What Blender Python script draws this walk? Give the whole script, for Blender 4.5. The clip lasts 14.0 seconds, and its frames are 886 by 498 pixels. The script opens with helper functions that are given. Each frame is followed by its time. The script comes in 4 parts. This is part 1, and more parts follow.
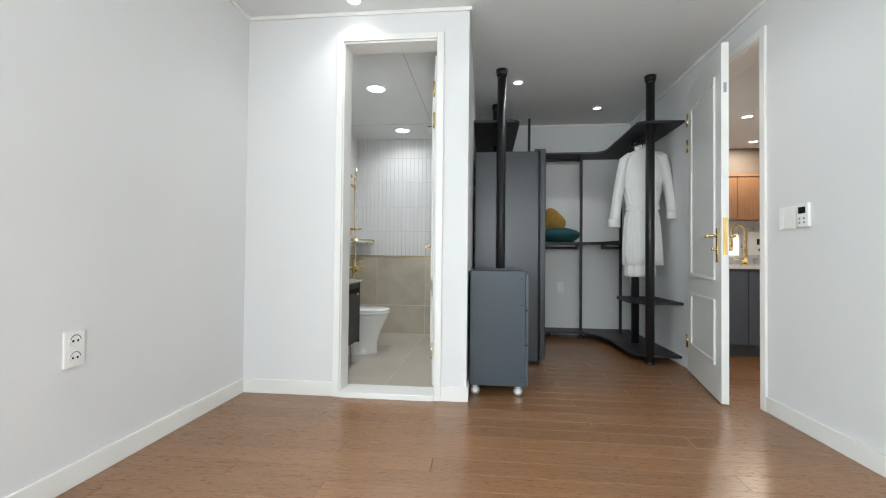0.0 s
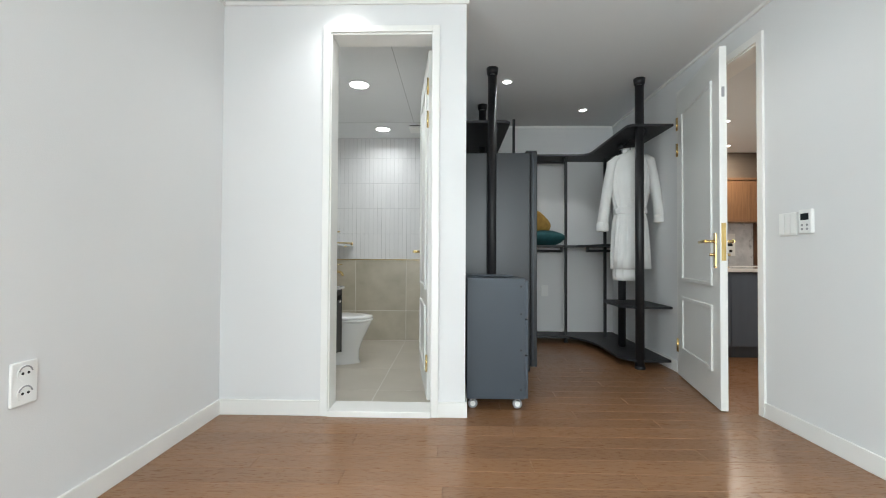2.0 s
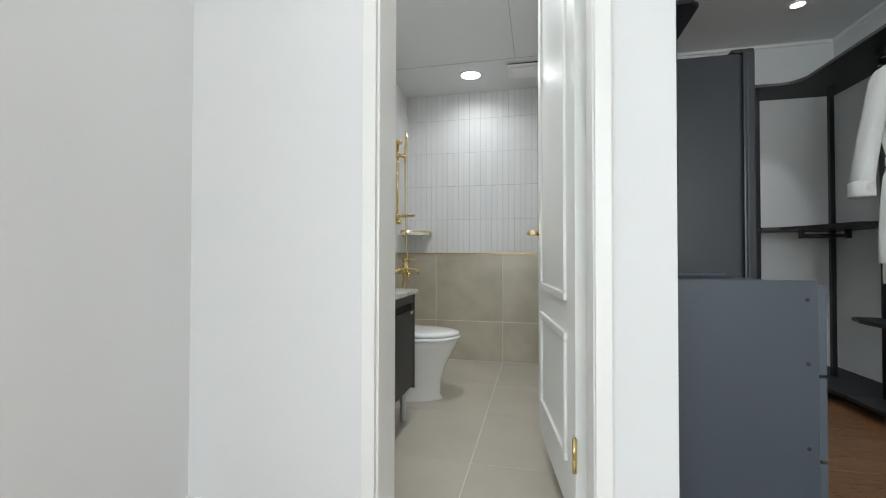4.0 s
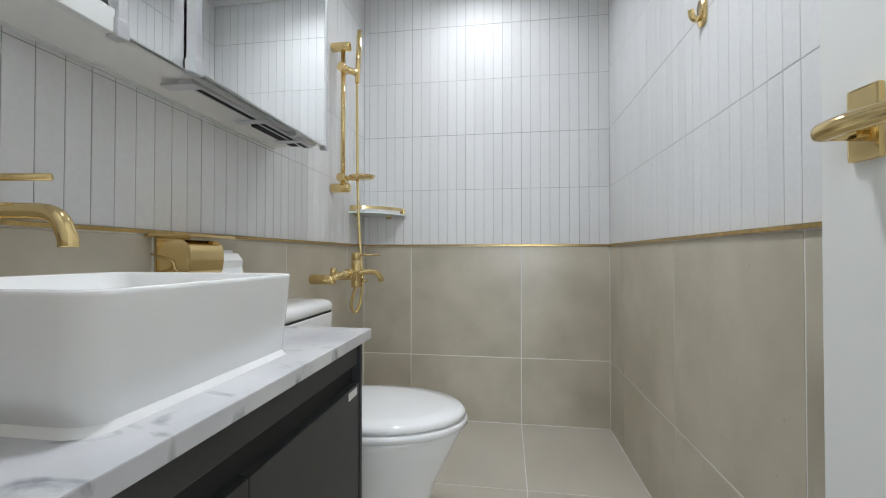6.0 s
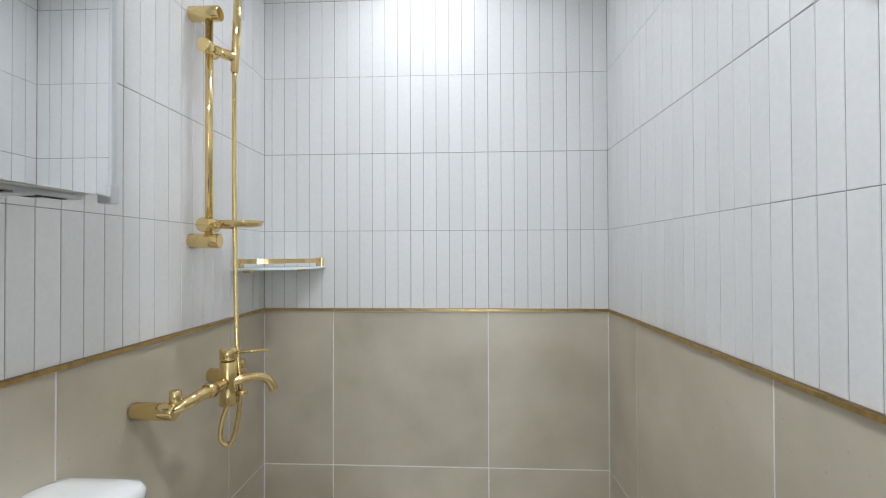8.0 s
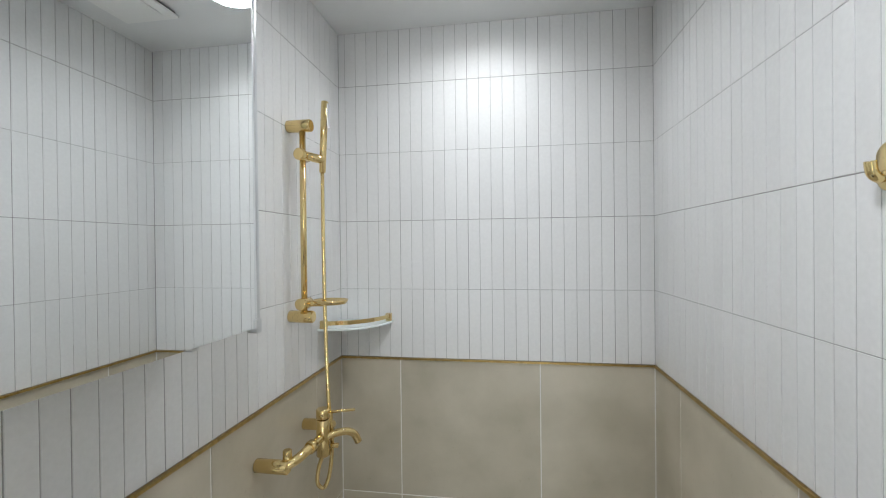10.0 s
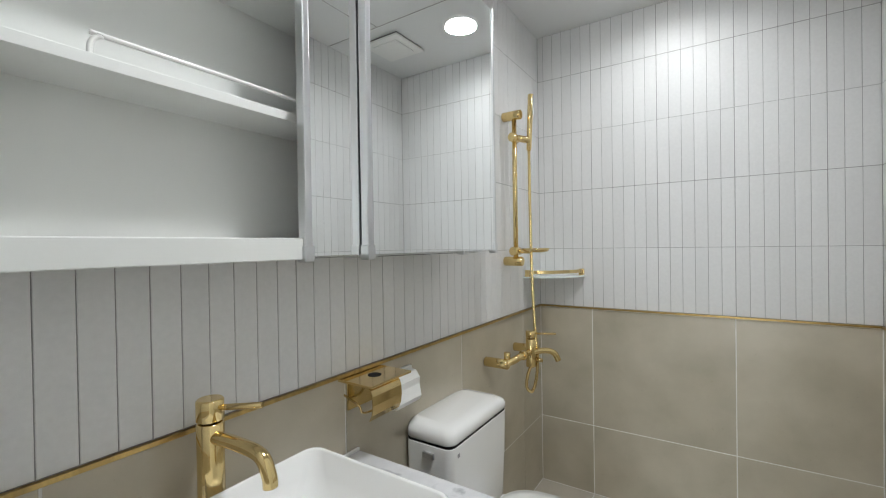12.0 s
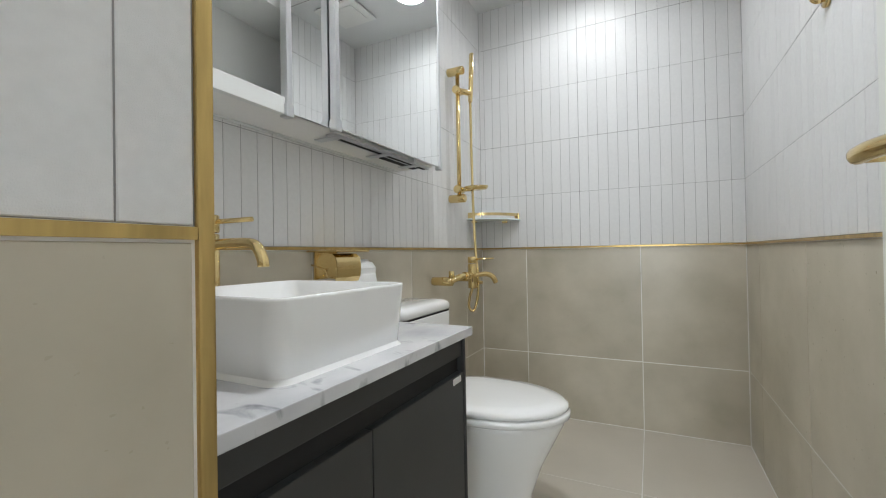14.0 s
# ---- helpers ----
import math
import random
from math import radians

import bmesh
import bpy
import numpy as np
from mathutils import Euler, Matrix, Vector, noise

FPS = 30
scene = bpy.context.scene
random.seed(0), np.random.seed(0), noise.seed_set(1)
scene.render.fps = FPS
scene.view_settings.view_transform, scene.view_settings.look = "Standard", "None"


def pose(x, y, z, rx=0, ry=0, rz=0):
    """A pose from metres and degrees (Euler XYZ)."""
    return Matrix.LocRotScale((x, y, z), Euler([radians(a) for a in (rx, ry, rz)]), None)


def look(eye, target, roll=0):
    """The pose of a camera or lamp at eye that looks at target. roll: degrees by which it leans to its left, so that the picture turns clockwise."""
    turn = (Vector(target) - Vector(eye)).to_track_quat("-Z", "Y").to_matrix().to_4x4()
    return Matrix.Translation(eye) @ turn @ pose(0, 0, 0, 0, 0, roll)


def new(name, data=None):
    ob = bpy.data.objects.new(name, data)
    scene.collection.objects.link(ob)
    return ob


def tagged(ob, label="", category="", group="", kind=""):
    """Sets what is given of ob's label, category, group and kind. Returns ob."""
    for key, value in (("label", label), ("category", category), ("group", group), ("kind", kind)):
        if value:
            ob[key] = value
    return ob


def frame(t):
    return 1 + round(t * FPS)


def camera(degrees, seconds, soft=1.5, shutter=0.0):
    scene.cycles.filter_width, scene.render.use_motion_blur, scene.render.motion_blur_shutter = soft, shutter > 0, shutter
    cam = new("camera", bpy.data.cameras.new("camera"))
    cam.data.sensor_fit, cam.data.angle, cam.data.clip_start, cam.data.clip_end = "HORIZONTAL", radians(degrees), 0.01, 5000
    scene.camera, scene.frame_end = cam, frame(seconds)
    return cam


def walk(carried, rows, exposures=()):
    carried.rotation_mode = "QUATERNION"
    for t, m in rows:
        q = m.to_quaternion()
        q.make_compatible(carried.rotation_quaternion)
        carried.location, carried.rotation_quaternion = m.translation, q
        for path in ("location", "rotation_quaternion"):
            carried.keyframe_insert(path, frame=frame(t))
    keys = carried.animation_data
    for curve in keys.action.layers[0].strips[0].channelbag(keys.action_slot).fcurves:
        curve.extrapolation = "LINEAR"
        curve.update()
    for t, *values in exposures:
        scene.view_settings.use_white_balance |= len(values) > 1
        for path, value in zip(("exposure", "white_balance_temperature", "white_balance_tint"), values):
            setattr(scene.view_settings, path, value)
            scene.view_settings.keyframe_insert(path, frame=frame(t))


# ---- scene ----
cam = camera(93.0, 14.0, soft=1.1)
PATH = [
    (0, (1.603, -5.089, 0.953), (1.402, -3.099, 0.988), 0.6),
    (0.5, (1.568, -5.237, 1.008), (1.439, -3.242, 1.051), 0.6),
    (1, (1.504, -5.303, 1.031), (1.409, -3.306, 1.076), 0.5),
    (1.5, (1.467, -5.232, 1.033), (1.395, -3.234, 1.074), 0.4),
    (2, (1.428, -4.956, 0.996), (1.379, -2.957, 1.03), 0.3),
    (2.5, (1.342, -4.625, 0.959), (1.162, -2.634, 0.992), 0.2),
    (3, (1.273, -4.318, 0.924), (1.036, -2.333, 0.957), 0.2),
    (3.5, (1.266, -4.042, 0.920), (0.871, -2.082, 0.948), 0.0),
    (4, (1.167, -3.711, 0.928), (0.73, -1.759, 0.961), 0.1),
    (4.2, (1.136, -3.577, 0.934), (0.684, -1.629, 0.960), 0.2),
    (5.35, (0.935, -2.76, 0.965), (0.60, -0.80, 0.992), 0.1),
    (6.3, (0.774, -2.126, 0.879), (0.538, -0.14, 0.904), -0.1),
    (6.5, (0.774, -2.051, 0.884), (0.602, -0.059, 0.903), -0.2),
    (7, (0.773, -1.831, 0.906), (0.64, 0.165, 0.941), -0.1),
    (7.5, (0.781, -1.659, 1.025), (0.677, 0.339, 1.051), -0.1),
    (7.7, (0.779, -1.613, 1.085), (0.684, 0.385, 1.109), -0.2),
    (9.8, (0.776, -1.729, 1.433), (0.579, 0.261, 1.416), -0.5),
    (10, (0.742, -1.796, 1.439), (0.439, 0.181, 1.428), -0.6),
    (10.5, (0.738, -2.005, 1.463), (0.072, -0.119, 1.456), -0.6),
    (11, (0.745, -2.118, 1.465), (-0.175, -0.342, 1.455), -0.6),
    (11.5, (0.765, -2.171, 1.403), (-0.294, -0.475, 1.395), -0.7),
    (12, (0.813, -2.202, 1.28), (-0.283, -0.529, 1.264), -0.9),
    (12.5, (0.838, -2.221, 1.167), (-0.267, -0.554, 1.154), -0.9),
    (13, (0.855, -2.243, 1.063), (-0.26, -0.583, 1.067), -1.0),
    (13.5, (0.88, -2.279, 0.972), (-0.193, -0.592, 0.988), -1.0),
    (14, (0.922, -2.402, 0.929), (0.035, -0.609, 0.949), -1.0),
]
walk(cam, [(t, look(e, g, r)) for t, e, g, r in PATH],
     [(0, -0.14, 6380, 9), (2.0, -0.14, 6380, 8), (3.4, -0.17, 6400, 8), (4.2, -0.27, 6400, 9), (6.3, 0.16, 6150, 11), (7.7, 0.27, 6150, 11), (9.8, 0.05, 6300, 10),
      (11.0, 0.07, 6350, 9), (11.5, 0.02, 6400, 9), (12.5, -0.02, 6450, 10), (14, 0.07, 6380, 10)])

# ---- world and light ----
world = bpy.data.worlds.new("sky")
scene.world = world
world.use_nodes = True
_wn = world.node_tree
_sky = _wn.nodes.new("ShaderNodeTexSky")
_sky.sky_type, _sky.sun_disc = "NISHITA", False
_sky.sun_elevation, _sky.sun_rotation = radians(40), radians(180)
_bg = next(n for n in _wn.nodes if n.type == "BACKGROUND")
_bg.inputs["Strength"].default_value = 0.1
_wn.links.new(_sky.outputs[0], _bg.inputs["Color"])

BATH_CEIL, ROOM_FLOOR, ROOM_CEIL = 2.392, 0.10, 2.443


def lamp(name, power, size, m, colour=(1, 1, 1), shape="DISK", size_y=0.0, spread=180):
    data = bpy.data.lights.new(name, "AREA")
    data.energy, data.size, data.color, data.shape, data.spread = power, size, colour, shape, radians(spread)
    if size_y:
        data.size_y = size_y
    ob = new(name, data)
    ob.matrix_world = m
    return ob


sun = new("sun", bpy.data.lights.new("sun", "SUN"))
sun.data.energy, sun.data.angle, sun.data.color = 2.0, radians(0.6), (1, 0.96, 0.9)
sun.matrix_world = look((0, 0, 10), (0, -5, 5.8))

NEUTRAL, WARM = (0.97, 0.985, 1.0), (1.0, 0.90, 0.78)
BATH_LIGHTS = [(0.655, -1.57), (0.645, -0.37)]
# the last four, at y -5.6 and beyond, are unseen extras that brighten the bedroom
ROOM_LIGHTS = [(0.828, -2.88), (0.828, -2.73), (2.575, -2.87), (2.575, -2.72), (1.867, -1.49), (2.695, -0.81),
               (0.83, -5.6), (0.83, -5.75), (2.57, -5.6), (2.57, -5.75)]
for _x, _y in BATH_LIGHTS:
    lamp("bath_lamp", 10.9 if _y < -1 else 3.2, 0.16, pose(_x, _y, BATH_CEIL - 0.016), (0.96, 0.985, 1.0), spread=165 if _y < -1 else 155)
for _x, _y in ROOM_LIGHTS:
    lamp("room_lamp", 2.7 if _y > -2 else 1.0 if _y > -4 else 4.5, 0.07, pose(_x, _y, ROOM_CEIL - 0.012), NEUTRAL, spread=125)
lamp("window_light", 94, 2.2, pose(1.65, -7.12, 1.45, 90, 0, 0), (0.88, 0.96, 1.0), "RECTANGLE", 1.5)
lamp("balcony_light", 41, 1.9, pose(-0.02, -5.2, 1.18, 90, 0, -90), (0.88, 0.96, 1.0), "RECTANGLE", 1.9)
KITCHEN_LIGHTS = [(4.3, -0.45), (4.95, 0.55), (4.4, -2.2), (5.6, -2.2)]
for _x, _y in KITCHEN_LIGHTS:
    lamp("kitchen_lamp", 18, 0.1, pose(_x, _y, ROOM_CEIL - 0.012), WARM)

# ---- materials ----


def mat(name, colour, rough=0.5, metal=0.0, vary=0.0, scale=8.0, stretch=(1, 1, 1), bump=0.0, bump_scale=60.0,
        second=None, rand=0.0, coat=0.0, rough_vary=0.0, coords="Object", spec=0.5, detail=5.0):
    """A procedural surface: base colour with large and fine variation, relief and uneven gloss."""
    m = bpy.data.materials.new(name)
    m.use_nodes = True
    nt = m.node_tree
    b = next(n for n in nt.nodes if n.type == "BSDF_PRINCIPLED")
    b.inputs["Roughness"].default_value, b.inputs["Metallic"].default_value = rough, metal
    b.inputs["Coat Weight"].default_value = coat
    b.inputs["Coat Roughness"].default_value = 0.06
    b.inputs["Specular IOR Level"].default_value = spec
    tc = nt.nodes.new("ShaderNodeTexCoord")
    mp = nt.nodes.new("ShaderNodeMapping")
    mp.inputs["Scale"].default_value = stretch
    nt.links.new(tc.outputs[coords], mp.inputs["Vector"])
    info = nt.nodes.new("ShaderNodeObjectInfo")
    off = nt.nodes.new("ShaderNodeVectorMath")
    off.operation = "MULTIPLY_ADD"
    off.inputs[1].default_value = (37.0 if rand else 0.0, 23.0 if rand else 0.0, 11.0 if rand else 0.0)
    nt.links.new(info.outputs["Random"], off.inputs[0])
    nt.links.new(mp.outputs[0], off.inputs[2])
    big = nt.nodes.new("ShaderNodeTexNoise")
    big.inputs["Scale"].default_value, big.inputs["Detail"].default_value = scale, detail
    nt.links.new(off.outputs[0], big.inputs["Vector"])
    fine = nt.nodes.new("ShaderNodeTexNoise")
    fine.inputs["Scale"].default_value, fine.inputs["Detail"].default_value = bump_scale, 3
    nt.links.new(off.outputs[0], fine.inputs["Vector"])
    ramp = nt.nodes.new("ShaderNodeValToRGB")
    lo = second or tuple(c * (1 - vary) for c in colour)
    ramp.color_ramp.elements[0].position, ramp.color_ramp.elements[1].position = 0.3, 0.7
    ramp.color_ramp.elements[0].color, ramp.color_ramp.elements[1].color = (*lo, 1), (*colour, 1)
    nt.links.new(big.outputs["Fac"], ramp.inputs["Fac"])
    hsv = nt.nodes.new("ShaderNodeHueSaturation")
    mr = nt.nodes.new("ShaderNodeMapRange")
    mr.inputs["To Min"].default_value, mr.inputs["To Max"].default_value = 1 - rand, 1 + rand
    nt.links.new(info.outputs["Random"], mr.inputs["Value"])
    nt.links.new(mr.outputs[0], hsv.inputs["Value"])
    nt.links.new(ramp.outputs[0], hsv.inputs["Color"])
    nt.links.new(hsv.outputs[0], b.inputs["Base Color"])
    if bump:
        bp = nt.nodes.new("ShaderNodeBump")
        bp.inputs["Strength"].default_value, bp.inputs["Distance"].default_value = bump, 0.002
        nt.links.new(fine.outputs["Fac"], bp.inputs["Height"])
        nt.links.new(bp.outputs[0], b.inputs["Normal"])
    if rough_vary:
        rr = nt.nodes.new("ShaderNodeMapRange")
        rr.inputs["To Min"].default_value, rr.inputs["To Max"].default_value = rough - rough_vary, rough + rough_vary
        nt.links.new(fine.outputs["Fac"], rr.inputs["Value"])
        nt.links.new(rr.outputs[0], b.inputs["Roughness"])
    return m


def glow(name, colour, strength):
    m = bpy.data.materials.new(name)
    m.use_nodes = True
    b = next(n for n in m.node_tree.nodes if n.type == "BSDF_PRINCIPLED")
    b.inputs["Emission Color"].default_value, b.inputs["Emission Strength"].default_value = (*colour, 1), strength
    return m


def glass_mat(name, colour=(1, 1, 1), rough=0.02):
    m = bpy.data.materials.new(name)
    m.use_nodes = True
    b = next(n for n in m.node_tree.nodes if n.type == "BSDF_PRINCIPLED")
    b.inputs["Base Color"].default_value = (*colour, 1)
    b.inputs["Transmission Weight"].default_value, b.inputs["Roughness"].default_value = 1.0, rough
    return m


PAPER = mat("wallpaper", (0.72, 0.72, 0.715), 0.75, vary=0.03, scale=1.2, bump=0.25, bump_scale=260)
PAINT = mat("ceiling_paint", (0.74, 0.75, 0.75), 0.8, vary=0.02, scale=1.0, bump=0.12, bump_scale=200)
TRIM = mat("white_trim", (0.80, 0.79, 0.76), 0.42, vary=0.03, scale=3, bump=0.05)
DOORW = mat("white_door_paint", (0.77, 0.77, 0.74), 0.38, vary=0.03, scale=4, bump=0.1, bump_scale=150)
STRIP = mat("white_strip_tile", (0.74, 0.738, 0.735), 0.48, spec=0.35, vary=0.05, scale=3, stretch=(30, 30, 1), bump=0.25, bump_scale=40, rand=0.025)
GROUT_G = mat("grey_grout", (0.33, 0.325, 0.32), 0.9, vary=0.2, bump=0.3)
GROUT_W = mat("white_grout", (0.84, 0.83, 0.80), 0.9, vary=0.12, bump=0.3)
BEIGE = mat("beige_stone_tile", (0.572, 0.522, 0.424), 0.30, second=(0.435, 0.395, 0.305), scale=4.2, detail=9, bump=0.1, bump_scale=90, rand=0.03, rough_vary=0.06)
FLOORT = mat("beige_floor_tile", (0.56, 0.515, 0.44), 0.42, second=(0.50, 0.46, 0.39), scale=2.5, bump=0.15, bump_scale=120, rand=0.02, rough_vary=0.06)
GOLD = mat("polished_gold", (0.80, 0.62, 0.30), 0.12, 1.0, vary=0.08, scale=6, rough_vary=0.05, bump_scale=30)
GOLDB = mat("brushed_gold_trim", (0.62, 0.44, 0.17), 0.33, 1.0, vary=0.32, scale=9, stretch=(8, 8, 1), rough_vary=0.1)
CERAMIC = mat("white_porcelain", (0.85, 0.85, 0.84), 0.1, vary=0.01, scale=2, coat=0.6)
MARBLE = mat("grey_veined_marble", (0.70, 0.70, 0.715), 0.16, second=(0.50, 0.51, 0.535), scale=9, stretch=(1, 0.6, 1), detail=9, coat=0.2)
_nt = MARBLE.node_tree
_b = next(n for n in _nt.nodes if n.type == "BSDF_PRINCIPLED")
_old = _b.inputs["Base Color"].links[0].from_socket
_tc, _mp, _ve, _vr, _mx = (_nt.nodes.new(k) for k in ("ShaderNodeTexCoord", "ShaderNodeMapping", "ShaderNodeTexNoise", "ShaderNodeValToRGB", "ShaderNodeMixRGB"))
_mp.inputs["Rotation"].default_value, _mp.inputs["Scale"].default_value = (0, 0, 0.9), (4, 9, 4)
_ve.inputs["Scale"].default_value, _ve.inputs["Detail"].default_value, _ve.inputs["Distortion"].default_value = 2.2, 8, 1.2
_vr.color_ramp.elements[0].position, _vr.color_ramp.elements[0].color = 0.58, (1, 1, 1, 1)
_vr.color_ramp.elements[1].position, _vr.color_ramp.elements[1].color = 0.72, (0.42, 0.43, 0.45, 1)
_mx.blend_type = "MULTIPLY"
_mx.inputs["Fac"].default_value = 0.9
_nt.links.new(_tc.outputs["Object"], _mp.inputs["Vector"])
_nt.links.new(_mp.outputs[0], _ve.inputs["Vector"])
_nt.links.new(_ve.outputs["Fac"], _vr.inputs["Fac"])
_nt.links.new(_old, _mx.inputs["Color1"])
_nt.links.new(_vr.outputs[0], _mx.inputs["Color2"])
_nt.links.new(_mx.outputs[0], _b.inputs["Base Color"])
CHARC = mat("charcoal_laminate", (0.040, 0.041, 0.042), 0.5, vary=0.15, scale=4, bump=0.05)
STEEL = mat("brushed_aluminium", (0.66, 0.67, 0.68), 0.32, 1.0, vary=0.06, scale=4, stretch=(20, 20, 1))
MIRROR = mat("mirror", (0.90, 0.92, 0.92), 0.0, 1.0)
WHITEL = mat("white_laminate", (0.74, 0.75, 0.73), 0.4, vary=0.02, scale=3, bump=0.04)
PLASTIC = mat("white_plastic", (0.82, 0.82, 0.80), 0.3, vary=0.02, scale=5)
BLACK = mat("black_metal", (0.018, 0.018, 0.020), 0.42, 0.2, vary=0.2, scale=6, bump=0.08)
SHELFW = mat("black_wood_shelf", (0.022, 0.022, 0.025), 0.5, vary=0.3, scale=4, stretch=(2, 12, 1), bump=0.15)
STEAMER = mat("graphite_steel", (0.020, 0.025, 0.031), 0.32, 0.0, vary=0.1, scale=2, stretch=(1, 1, 0.3), rough_vary=0.05)
CARTM = mat("slate_blue_laminate", (0.043, 0.056, 0.072), 0.45, vary=0.06, scale=3, bump=0.08, bump_scale=160)
CARTD = mat("slate_drawer_laminate", (0.055, 0.070, 0.090), 0.45, vary=0.06, scale=3, bump=0.08)
RUBBER = mat("grey_rubber", (0.30, 0.30, 0.31), 0.6, vary=0.1)
TERRY = mat("white_terry_cloth", (0.82, 0.82, 0.80), 0.95, vary=0.05, scale=10, bump=1.0, bump_scale=320, spec=0.1)
MUSTARD = mat("mustard_velvet", (0.40, 0.23, 0.045), 0.85, vary=0.35, scale=25, bump=0.5)
TEAL = mat("teal_velvet", (0.012, 0.085, 0.095), 0.8, vary=0.35, scale=14, bump=0.5)
PLANK = mat("brown_oak_plank", (0.270, 0.138, 0.064), 0.28, second=(0.215, 0.105, 0.047), scale=4, stretch=(0.8, 12, 1), bump=0.04, bump_scale=30, rand=0.11, rough_vary=0.03, detail=4)
SUBFLOOR = mat("dark_plank_joint", (0.11, 0.05, 0.025), 0.7, vary=0.2)
WOODK = mat("oak_cabinet", (0.27, 0.14, 0.065), 0.45, second=(0.19, 0.092, 0.042), scale=5, stretch=(12, 12, 0.8), bump=0.1)
WALNUT = mat("walnut_veneer", (0.150, 0.068, 0.032), 0.45, second=(0.10, 0.045, 0.021), scale=5, stretch=(12, 12, 0.8), bump=0.1)
SLATE = mat("slate_blue_cabinet", (0.098, 0.125, 0.165), 0.5, vary=0.1, scale=3, stretch=(6, 6, 1))
TAUPE = mat("taupe_soffit", (0.16, 0.125, 0.095), 0.6, vary=0.15, scale=4, stretch=(1, 1, 8))
SCREEN = mat("dark_screen", (0.02, 0.022, 0.025), 0.15)
DARK = mat("dark_slot", (0.012, 0.012, 0.012), 0.8)
GLASS = glass_mat("greenish_glass", (0.90, 0.97, 0.95))
FROST = mat("frosted_glass_shelf", (0.82, 0.90, 0.88), 0.12, vary=0.02, coat=0.4)
LED = glow("led_diffuser", (1, 0.99, 0.97), 14)
SKYPANE = glow("bright_day_pane", (0.74, 0.87, 1.0), 1.15)

# ---- mesh helpers ----


def box_bm(x0, y0, z0, x1, y1, z1, bevel=0.0, bm=None, mi=0, seg=2):
    one = bmesh.new()
    bmesh.ops.create_cube(one, size=1)
    for v in one.verts:
        v.co = ((x0 + x1) / 2 + v.co.x * (x1 - x0), (y0 + y1) / 2 + v.co.y * (y1 - y0), (z0 + z1) / 2 + v.co.z * (z1 - z0))
    if bevel:
        bmesh.ops.bevel(one, geom=one.edges[:], offset=bevel, segments=seg, affect="EDGES", profile=0.6)
    for f in one.faces:
        f.material_index = mi
    if bm is None:
        return one
    me = bpy.data.meshes.new("tmp")
    one.to_mesh(me)
    one.free()
    bm.from_mesh(me)
    bpy.data.meshes.remove(me)
    return bm


def rod_bm(a, b, r, n=16, r2=None, bm=None, bevel=0.0):
    bm = bm or bmesh.new()
    a, b = Vector(a), Vector(b)
    q = (b - a).to_track_quat("Z", "Y").to_matrix().to_4x4()
    length, r2 = (b - a).length, r if r2 is None else r2
    rings = [(0, r), (length, r2)]
    if bevel:
        rings = [(0, r - bevel), (bevel, r), (length - bevel, r2), (length, r2 - bevel)]
    loops = [[bm.verts.new(Matrix.Translation(a) @ q @ Vector((rr * math.cos(2 * math.pi * i / n), rr * math.sin(2 * math.pi * i / n), h))) for i in range(n)] for h, rr in rings]
    for u, v in zip(loops, loops[1:]):
        for i in range(n):
            f = bm.faces.new((u[i], u[(i + 1) % n], v[(i + 1) % n], v[i]))
            f.smooth = True
    bm.faces.new(loops[0][::-1])
    bm.faces.new(loops[-1])
    return bm


def tube_bm(points, r, n=12, bm=None, steps=6):
    """A round tube along a smooth line through a few points."""
    bm = bm or bmesh.new()
    p = [Vector(v) for v in points]
    line = []
    for i in range(len(p) - 1):
        a, b, c, d = p[max(i - 1, 0)], p[i], p[i + 1], p[min(i + 2, len(p) - 1)]
        for k in range(steps):
            s = k / steps
            line.append(0.5 * (2 * b + (c - a) * s + (2 * a - 5 * b + 4 * c - d) * s * s + (3 * b - a - 3 * c + d) * s ** 3))
    line.append(p[-1])
    loops, up = [], Vector((0.3, 0.2, 0.93)).normalized()
    for i, v in enumerate(line):
        d = (line[min(i + 1, len(line) - 1)] - line[max(i - 1, 0)]).normalized()
        side = d.cross(up)
        if side.length < 1e-3:
            side = d.cross(Vector((1, 0, 0)))
        side.normalize()
        up = side.cross(d).normalized()
        loops.append([bm.verts.new(v + r * (side * math.cos(2 * math.pi * k / n) + up * math.sin(2 * math.pi * k / n))) for k in range(n)])
    for u, v in zip(loops, loops[1:]):
        for i in range(n):
            f = bm.faces.new((u[i], u[(i + 1) % n], v[(i + 1) % n], v[i]))
            f.smooth = True
    bm.faces.new(loops[0][::-1])
    bm.faces.new(loops[-1])
    return bm


def loft_bm(loops, caps=True, bm=None, smooth=True):
    bm = bm or bmesh.new()
    vs = [[bm.verts.new(p) for p in loop] for loop in loops]
    n = len(vs[0])
    for u, v in zip(vs, vs[1:]):
        for i in range(n):
            f = bm.faces.new((u[i], u[(i + 1) % n], v[(i + 1) % n], v[i]))
            f.smooth = smooth
    if caps:
        for f in (bm.faces.new(vs[0][::-1]), bm.faces.new(vs[-1])):
            f.smooth = smooth
    return bm


def prism_bm(outline, z0, z1, bevel=0.0):
    """An upright slab over a plan outline."""
    bm = loft_bm([[(x, y, z0) for x, y in outline], [(x, y, z1) for x, y in outline]], smooth=False)
    bmesh.ops.recalc_face_normals(bm, faces=bm.faces[:])
    if bevel:
        bmesh.ops.bevel(bm, geom=bm.edges[:], offset=bevel, segments=2, affect="EDGES")
    return bm


